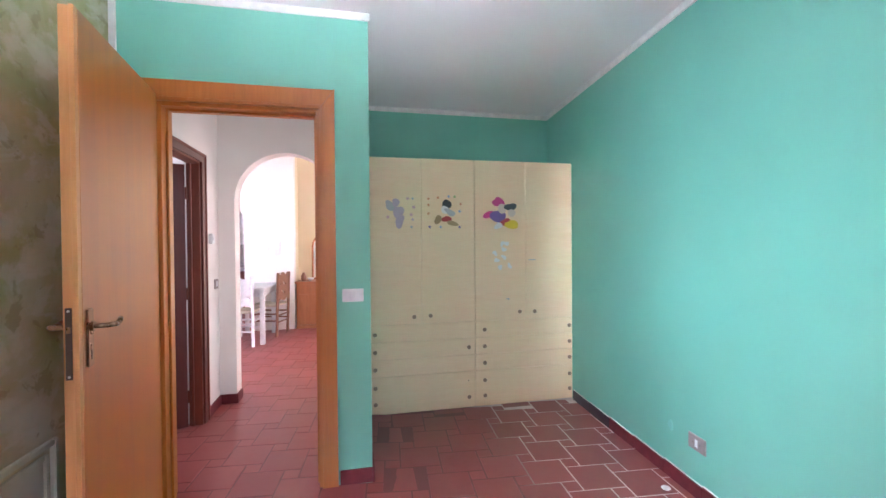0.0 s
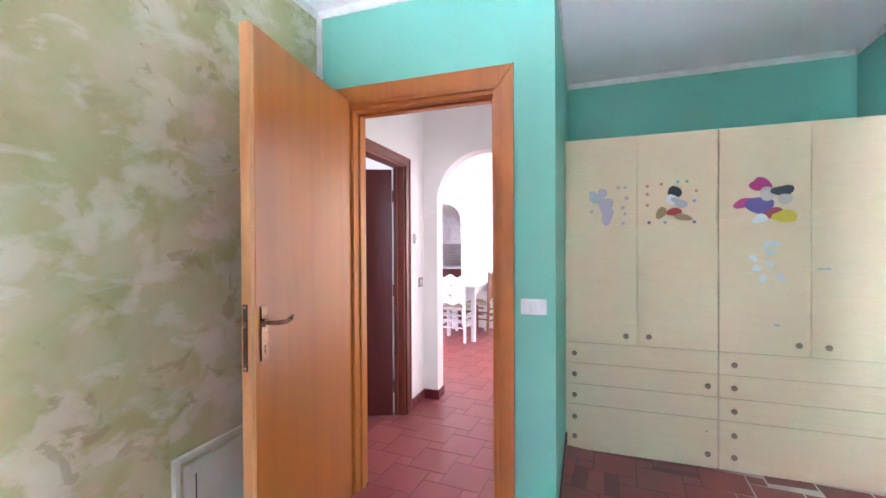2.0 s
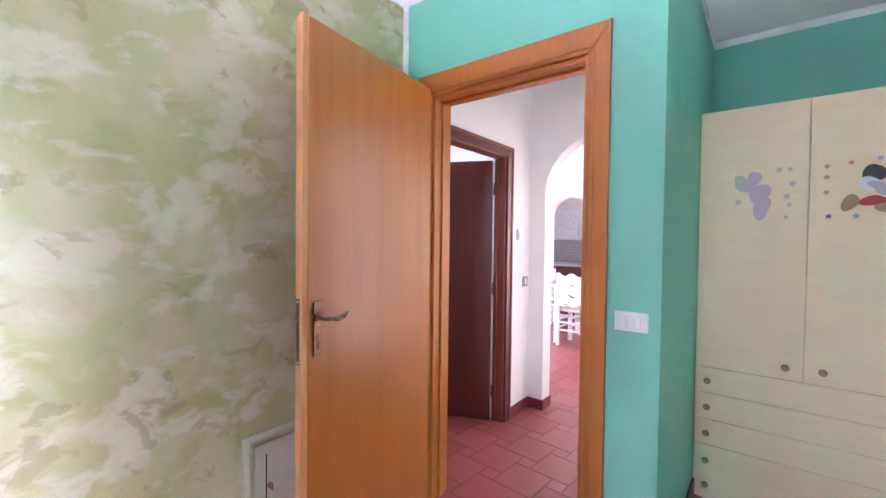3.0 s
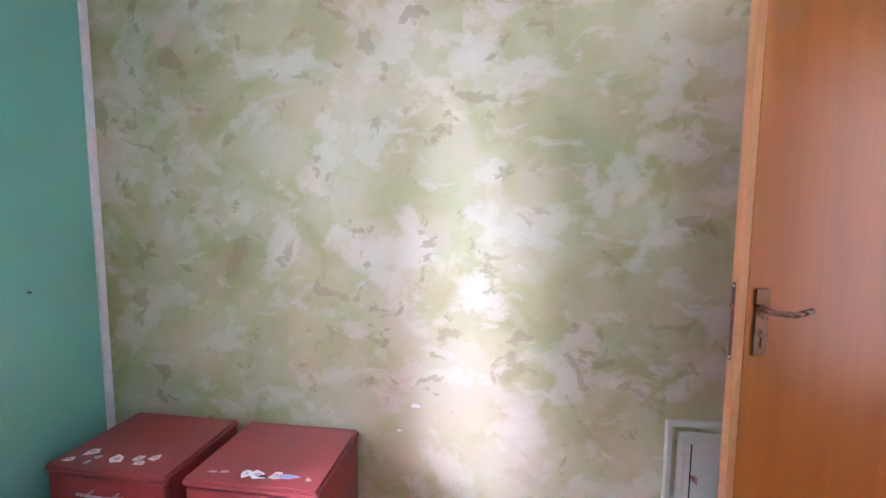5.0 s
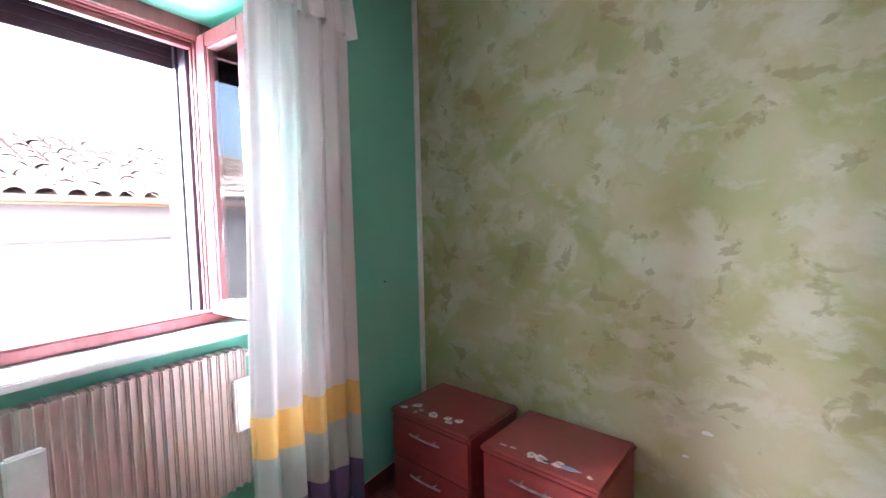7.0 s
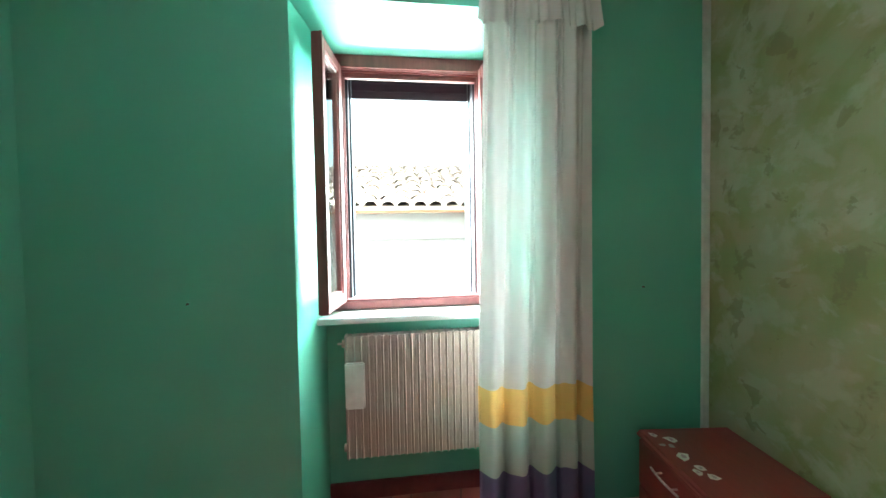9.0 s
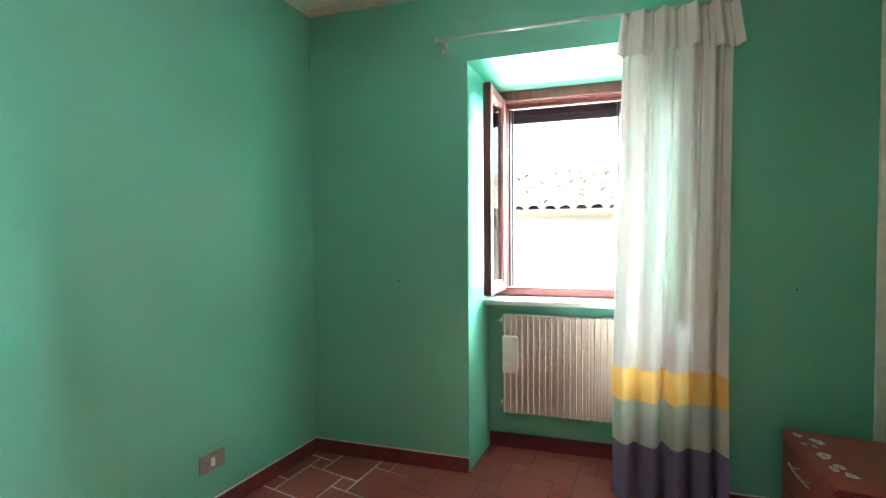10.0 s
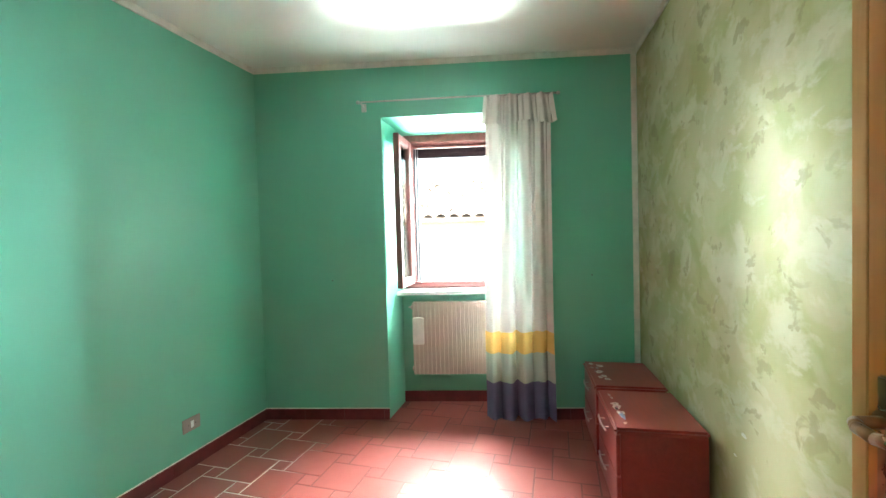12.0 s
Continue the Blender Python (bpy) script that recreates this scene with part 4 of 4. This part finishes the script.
# ---- inspection hatch in the green wall ----
def hatch():
    h = thing("inspection_hatch", Matrix.Translation((GX, 0.0, 0.0)), "painted inspection hatch with stepped frame and a small key", "hatch")
    y0, y1, z0, z1 = 0.43, 0.868, 0.13, 0.578

    def ring(name, a, b, w, t):
        for lo, hi in (((-t, a[0], a[1]), (-0.0005, a[0] + w, b[1])), ((-t, b[0] - w, a[1]), (-0.0005, b[0], b[1])), ((-t, a[0] + w, a[1]), (-0.0005, b[0] - w, a[1] + w)), ((-t, a[0] + w, b[1] - w), (-0.0005, b[0] - w, b[1]))):
            part(name, box(lo, hi, 0.003, 2), M_HATCH, h)

    ring("outer_frame", (y0, z0), (y1, z1), 0.022, 0.022)
    ring("inner_frame", (y0 + 0.045, z0 + 0.045), (y1 - 0.045, z1 - 0.045), 0.020, 0.016)
    part("flap", box((-0.010, y0 + 0.066, z0 + 0.066), (-0.0005, y1 - 0.066, z1 - 0.066), 0.002), M_HATCH, h)
    part("groove", box((-0.0112, y1 - 0.095, z0 + 0.08), (-0.0102, y1 - 0.090, z1 - 0.09)), M_HOLE, h, "dark slit in the flap")
    part("lock", rod((-0.010, y1 - 0.105, 0.36), (-0.020, y1 - 0.105, 0.36), 0.010, 14), M_BRASS, h, "small brass lock")
    part("key", box((-0.040, y1 - 0.106, 0.345), (-0.020, y1 - 0.104, 0.375), 0.001), M_BRASS, h, "small brass key")


hatch()
for y, z, a in ((1.81, 0.555, 0.016), (1.876, 0.447, 0.009)):
    c = thing("wall_chip", Matrix.Translation((GX, y, z)), "white chip in the sponged green paint", "chip", "chips in the green wall")
    o = prism(blob(10, a, a * 0.6, 0.2, 3), 0.0005, 0.0015)
    o.transform(Matrix(((0, 0, -1, 0), (1, 0, 0, 0), (0, 1, 0, 0), (0, 0, 0, 1))))
    part("bare_plaster", o, M_TRIMW, c)


lid = thing("plastic_cap", Matrix.Translation((0.247, 0.414, -0.0055)), "small white plastic cap lying on the terracotta floor", "cap")
part("disc", lathe([(0.022, 0), (0.024, 0.003), (0.020, 0.007), (0.0, 0.007)], 18), M_PLASTIC, lid)


# ---- living room and kitchen seen through the arch ----
M_WCHAIR = plain("white_chair_paint", (0.78, 0.76, 0.77), 0.4)
M_BCHAIR = wood("brown_chair_wood", (0.20, 0.09, 0.05), (0.30, 0.14, 0.08), 0.4)
M_CABW = wood("orange_dresser_wood", (0.34, 0.12, 0.045), (0.46, 0.18, 0.07), 0.35)
M_RUSH = plain("woven_seat", (0.62, 0.54, 0.42), 0.7)


def table():
    t = thing("dining_table", Matrix.Translation((3.10, -3.55, 0)), "white wooden dining table in the living room", "table")
    part("tabletop", box((-0.03, -0.86, 0.735), (0.62, 0.03, 0.765), 0.004, 2), M_WCHAIR, t)
    part("apron", box((0.02, -0.79, 0.64), (0.57, -0.04, 0.735), 0.003), M_WCHAIR, t)
    for x in (0, 0.53):
        for y in (-0.06, -0.83):
            part("leg", box((x, y, 0), (x + 0.06, y + 0.06, 0.735), 0.005), M_WCHAIR, t)


def chair(m, mat, label):
    """Chair with turned legs and a wavy ladder back; its back stands at local y 0, the seat runs to negative y."""
    c = thing("dining_chair", m, label, "chair", "chairs round the table")
    for x in (-0.19, 0.19):
        part("leg", rod((x, 0, 0), (x, 0.03, 0.93), 0.021, 12), mat, c)
        part("leg", rod((x, -0.38, 0), (x, -0.38, 0.46), 0.021, 12), mat, c)
    part("seat", box((-0.205, -0.40, 0.44), (0.205, 0.0, 0.47), 0.010, 2), M_RUSH, c, "woven rush seat")
    for z in (0.2, 0.3):
        part("stretcher", rod((-0.19, 0, z), (0.19, 0, z), 0.012, 10), mat, c)
        part("stretcher", rod((-0.19, -0.38, z), (0.19, -0.38, z), 0.012, 10), mat, c)
        for x in (-0.19, 0.19):
            part("stretcher", rod((x, 0, z + 0.03), (x, -0.38, z + 0.03), 0.012, 10), mat, c)
    for zc, hgt in ((0.585, 0.115), (0.71, 0.11), (0.845, 0.135)):
        top = [(0.19 * k / 8, zc + hgt / 2 + 0.022 * math.sin(k * 0.8 + zc * 9)) for k in range(-8, 9)]
        bot = [(0.19 * k / 8, zc - hgt / 2 + 0.018 * math.sin(k * 0.8 + zc * 9)) for k in range(8, -9, -1)]
        o = prism(bot[::-1] + top[::-1], -0.010, 0.010)
        o.transform(Matrix.Translation((0, 0.02, 0)) @ Matrix(((1, 0, 0, 0), (0, 0, -1, 0), (0, 1, 0, 0), (0, 0, 0, 1))))
        part("back_slat", o, mat, c, "wavy ladder-back slat")
    return c


table()
chair(pose(3.41, -3.465, 0, 0, 0, -4), M_WCHAIR, "white wooden chair with wavy ladder back at the table")
chair(pose(2.985, -4.20, 0, 0, 0, 76), M_BCHAIR, "brown wooden chair with wavy ladder back at the table")
chair(pose(3.95, -4.02, 0, 0, 0, -92), M_WCHAIR, "white wooden chair on the far side of the table")


def dresser():
    d = thing("dresser", Matrix.Translation((1.95, -4.98, 0)), "orange-brown wooden dresser with an arched mirror", "dresser")
    part("body", box((0.0, 0.0, 0.06), (0.88, 0.42, 0.72), 0.004), M_CABW, d)
    part("top", box((-0.02, -0.0, 0.72), (0.90, 0.45, 0.75), 0.006, 2), M_CABW, d)
    part("base", box((0.0, 0.02, 0.0), (0.88, 0.44, 0.06), 0.004), M_CABW, d)
    for x in (0.01, 0.445):
        w = part("drawer", box((x, 0.421, 0.56), (x + 0.425, 0.436, 0.705), 0.004, 2), M_CABW, d)
        part("knob", lathe([(0.008, 0), (0.014, 0.012), (0.010, 0.020)], 12, None, Matrix.Translation((x + 0.21, 0.4365, 0.63)) @ pose(0, 0, 0, -90)), M_BRASS, w, "", True)
        part("door", box((x, 0.421, 0.08), (x + 0.425, 0.436, 0.55), 0.004, 2), M_CABW, d)
    mr = thing("mirror", Matrix.Translation((2.37, -4.95, 0.752)), "arched mirror in a wooden frame on the dresser", "mirror")
    ring = [(-0.24, 0.02), (-0.24, 0.55)] + [(0.24 * math.cos(a), 0.55 + 0.24 * math.sin(a)) for a in [math.pi - math.pi * i / 12 for i in range(1, 12)]] + [(0.24, 0.55), (0.24, 0.02), (-0.24, 0.02)]
    part("frame", tube([(x, 0.02, z) for x, z in ring], 0.018, 8), M_CABW, mr, "", True)
    o = prism(ring[:-1], -0.004, 0.004)
    o.transform(Matrix.Translation((0, 0.02, 0)) @ Matrix(((1, 0, 0, 0), (0, 0, -1, 0), (0, 1, 0, 0), (0, 0, 0, 1))))
    part("mirror_glass", o, plain("mirror_silver", (0.85, 0.85, 0.85), 0.05, 1.0, 0.0), mr)
    v = thing("small_vase", Matrix.Translation((2.73, -4.70, 0.752)), "small brown pot on the dresser", "vase")
    part("pot", lathe([(0.03, 0), (0.045, 0.04), (0.04, 0.09), (0.02, 0.12), (0.026, 0.135)], 14), M_BCHAIR, v, "", True)
    v = thing("small_bowl", Matrix.Translation((2.62, -4.68, 0.752)), "small white bowl on the dresser", "bowl")
    part("bowl", lathe([(0.02, 0), (0.045, 0.03), (0.055, 0.05), (0.050, 0.05), (0.0, 0.012)], 14), M_WCHAIR, v, "", True)


dresser()
ic = thing("intercom", Matrix.Translation((3.10, -4.55, 1.18)), "white wall intercom handset in the living room", "intercom")
part("base", box((-0.045, 0.0005, 0.0), (0.045, 0.03, 0.22), 0.004), M_PLASTIC, ic)
part("handset", box((-0.04, 0.031, 0.01), (-0.008, 0.055, 0.21), 0.006, 2), M_PLASTIC, ic)
fb = thing("fuse_box", Matrix.Translation((3.36, -4.55, 1.25)), "flat white fuse box cover on the living room wall", "fuse box")
part("cover", box((-0.13, 0.0005, 0.0), (0.13, 0.012, 0.14), 0.003), M_PLASTIC, fb)


def kitchen():
    k = thing("wall_cupboard", Matrix.Translation((4.25, -6.50, 1.36)), "white kitchen wall cupboard", "cupboard")
    part("body", box((-0.42, -0.35, 0), (0.8, 0.0, 0.62), 0.003), M_WCHAIR, k)
    for x in (-0.415, 0.19):
        part("door", box((x, 0.001, 0.005), (x + 0.60, 0.02, 0.615), 0.003), M_WCHAIR, k)
    u = thing("base_unit", Matrix.Translation((4.25, -6.50, 0)), "dark red kitchen base unit with a pale worktop", "cupboard")
    part("body", box((-0.95, -0.35, 0.0), (0.8, 0.22, 0.84), 0.003), M_MAHOG, u)
    part("worktop", box((-0.97, -0.35, 0.84), (0.82, 0.25, 0.88), 0.004), M_MARBLE, u)
    M_SPL = plain("grey_splash_tile", (0.48, 0.44, 0.43), 0.3)
    back = structure("wall_kitchen", box((2.95, -6.86, 0), (5.6, -6.851, 3.0)), M_WHITE, "kitchen wall with grey splashback tiles")
    z = 0.89
    while z < 1.34:
        x = 3.3
        while x < 5.1:
            part("splash_tile", box((x, -6.8505, z), (x + 0.196, -6.842, z + 0.056), 0.002), M_SPL, back)
            x += 0.2
        z += 0.06


kitchen()


# ---- outside: the sunlit house across the lane ----
M_FASC = plain("ochre_fascia", (0.17, 0.055, 0.014), 0.7)
M_PANT = Mat("clay_roof_tile", (0.5, 0.36, 0.28), 0.85)
M_PANT.color(M_PANT.mix(M_PANT.ramp(M_PANT.noise(9, 4), [(0.35, (0, 0, 0)), (0.65, (1, 1, 1))]), (0.13, 0.088, 0.072), (0.21, 0.160, 0.138)))
M_PANT = M_PANT.bump(M_PANT.noise(40, 3), 0.3, 0.005).m
FC = Matrix.Translation((1.6, 6.4, 0)) @ pose(0, 0, 0, 0, 0, 7)
EZ = 1.575


def house():
    h = thing("house", FC, "sunlit rendered house with an ochre eave and a clay tile roof", "house")
    part("wall", box((-7, 0, -4), (7, 4.5, EZ - 0.02)), M_FAC, h)
    part("string_course", box((-7, -0.04, 1.24), (7, 0.0, 1.262), 0.005), M_FAC, h)
    part("fascia", box((-7, -0.16, EZ - 0.02), (7, -0.001, EZ + 0.05), 0.006), M_FASC, h, "ochre painted eave board")
    rise = math.tan(radians(19))
    roof = prism([(-0.18, 0.0), (2.5, 2.68 * rise), (2.5, 2.68 * rise + 0.05), (-0.18, 0.05)], -7, 7)
    roof.transform(Matrix.Translation((0, 0, EZ + 0.0)) @ Matrix(((0, 0, 1, 0), (1, 0, 0, 0), (0, 1, 0, 0), (0, 0, 0, 1))))
    rf = part("roof", roof, M_PANT, h)
    # rows of half-round clay tiles
    r = random.Random(9)
    proto = bmesh.new()
    seg, L = 6, 0.36
    rings = []
    for j, (y, rad) in enumerate(((0, 0.085), (L, 0.068))):
        outer = [proto.verts.new((rad * math.cos(math.pi * i / seg), y, rad * 0.75 * math.sin(math.pi * i / seg))) for i in range(seg + 1)]
        inner = [proto.verts.new(((rad - 0.014) * math.cos(math.pi * i / seg), y, (rad - 0.014) * 0.75 * math.sin(math.pi * i / seg))) for i in range(seg + 1)]
        rings.append((outer, inner))
    (o0, i0), (o1, i1) = rings
    for i in range(seg):
        proto.faces.new((o0[i], o0[i + 1], o1[i + 1], o1[i]))
        proto.faces.new((i0[i + 1], i0[i], i1[i], i1[i + 1]))
        proto.faces.new((o0[i + 1], o0[i], i0[i], i0[i + 1]))
    me = bpy.data.meshes.new("roof_tile")
    proto.to_mesh(me)
    proto.free()
    me.materials.append(M_PANT)
    n = 0
    a = math.atan(rise)
    for row in range(9):
        for col in range(-16, 17):
            if n >= 300:
                break
            t = new("roof_tile", me)
            t.parent = rf
            d = -0.20 + row * 0.29
            t.matrix_basis = Matrix.Translation((col * 0.19 + r.uniform(-.012, .012), d, EZ + 0.055 + (d + 0.18) * rise + r.uniform(0, .012))) @ pose(0, 0, 0, math.degrees(a) - 2 + r.uniform(-1.5, 1.5), r.uniform(-3, 3), r.uniform(-3, 3))
            n += 1


house()
structure("ground", box((-60, 3.9, -4.2), (60, 80, -4.0)), M_FAC, "pale paved lane far below the window", "ground")


# ---- floor tiles: large squares with small corner squares in a turning pattern ----
def floor_tiles():
    a, b, j = 0.245, 0.095, 0.009
    floor = bpy.data.objects["floor"]
    s0, e0 = 4.06, 0.575            # corner of one small square, along and off the long wall

    def flat(w):
        o = box((j / 2, j / 2, -0.004), (w - j / 2, w - j / 2, 0.0), 0.0012)
        me = bpy.data.meshes.new("tile")
        o.to_mesh(me)
        o.free()
        me.materials.append(M_TILE)
        return me

    big, small = flat(a), flat(b)

    def me_size(me):
        return a if me is big else b
    base = RW @ Matrix.Diagonal((1, -1, 1, 1))
    spots = []
    for p in range(-60, 60):
        for q in range(-60, 60):
            s, e = s0 + p * a - q * b, e0 + p * b + q * a
            for me, ds, de, w in ((small, 0, 0, b), (big, 0, b, a)):
                c = base @ Vector((s + ds + w / 2, e + de + w / 2, 0))
                x, y = c.x, c.y
                wall = 0.0811 * (y + 1.53) - 0.020
                room = wall - 0.10 < x < GX + 0.1 and -0.05 < y < 3.02 + 0.13 * x and not (x < 1.8 and y < -0.96) or (wall - 0.1 < x < 1.88 and -0.96 < y <= 0)
                hall = 1.88 <= x < 3.1 and -1.5 < y <= -0.05
                far = (-0.6 < x < 5.6 and -4.9 < y <= -1.5) or (3.0 < x < 5.6 and -6.4 < y <= -4.9) or (3.0 <= x < 4.4 and -1.4 < y < -0.1) or (1.28 < x < 2.4 and 2.95 < y < 3.45)
                if room or hall or far:
                    spots.append((far, (c - Vector((1.6, 1.4, 0))).length, me, s + ds, e + de))
    spots.sort(key=lambda k: (k[0], k[1]))
    r = random.Random(2)
    rest_v, rest_f = [], []
    for i, (far, dist, me, s, e) in enumerate(spots):
        c = base @ Vector((s + me_size(me) / 2, e + me_size(me) / 2, 0))
        gx, gy = (floor_z(c.x + 0.05, c.y) - floor_z(c.x - 0.05, c.y)) / 0.1, (floor_z(c.x, c.y + 0.05) - floor_z(c.x, c.y - 0.05)) / 0.1
        tilt = Matrix(((1, 0, 0, 0), (0, 1, 0, 0), (gx, gy, 1, floor_z(c.x, c.y) - gx * c.x - gy * c.y), (0, 0, 0, 1)))
        lie = tilt @ base @ Matrix.Translation((s, e, r.uniform(-0.0006, 0.0008)))
        turn = lie.to_3x3()
        ex, ey = turn.col[0].normalized(), turn.col[1].normalized()
        ez = Vector((-gx, -gy, 1)).normalized()
        m = Matrix(((ex.x, ey.x, ez.x, lie[0][3]), (ex.y, ey.y, ez.y, lie[1][3]), (ex.z, ey.z, ez.z, lie[2][3]), (0, 0, 0, 1)))
        if i < 300:
            t = new("tile", me)
            t.matrix_world = m
            t.parent = floor
        else:
            k = len(rest_v)
            rest_v += [m @ v.co for v in me.vertices]
            rest_f += [[k + n for n in p.vertices][::-1] for p in me.polygons]
    me = bpy.data.meshes.new("far_tiles")
    me.from_pydata(rest_v, [], rest_f)
    me.materials.append(tile_islands)
    ob = tagged(new("far_tiles", me), kind="stuff")
    ob.parent = floor


k = Mat("terracotta_tile_joined", (0.2, 0.06, 0.05), 0.4)
c = k.ramp(k.n.new("ShaderNodeNewGeometry").outputs["Random Per Island"], [(0.0, (0.240, 0.053, 0.048)), (0.5, (0.270, 0.062, 0.056)), (1.0, (0.302, 0.074, 0.067))])
c = k.mix(k.ramp(k.noise(6, 5, 0.6, 0.4), [(0.4, (0, 0, 0)), (0.75, (0.22, 0.22, 0.22))]), c, (0.33, 0.12, 0.11))
k.color(c).rough(k.noise(9, 4), 0.27, 0.36)
tile_islands = k.bump(k.noise(12, 3), 0.25, 0.003).bump(k.noise(90, 3), 0.1, 0.001).m
floor_tiles()
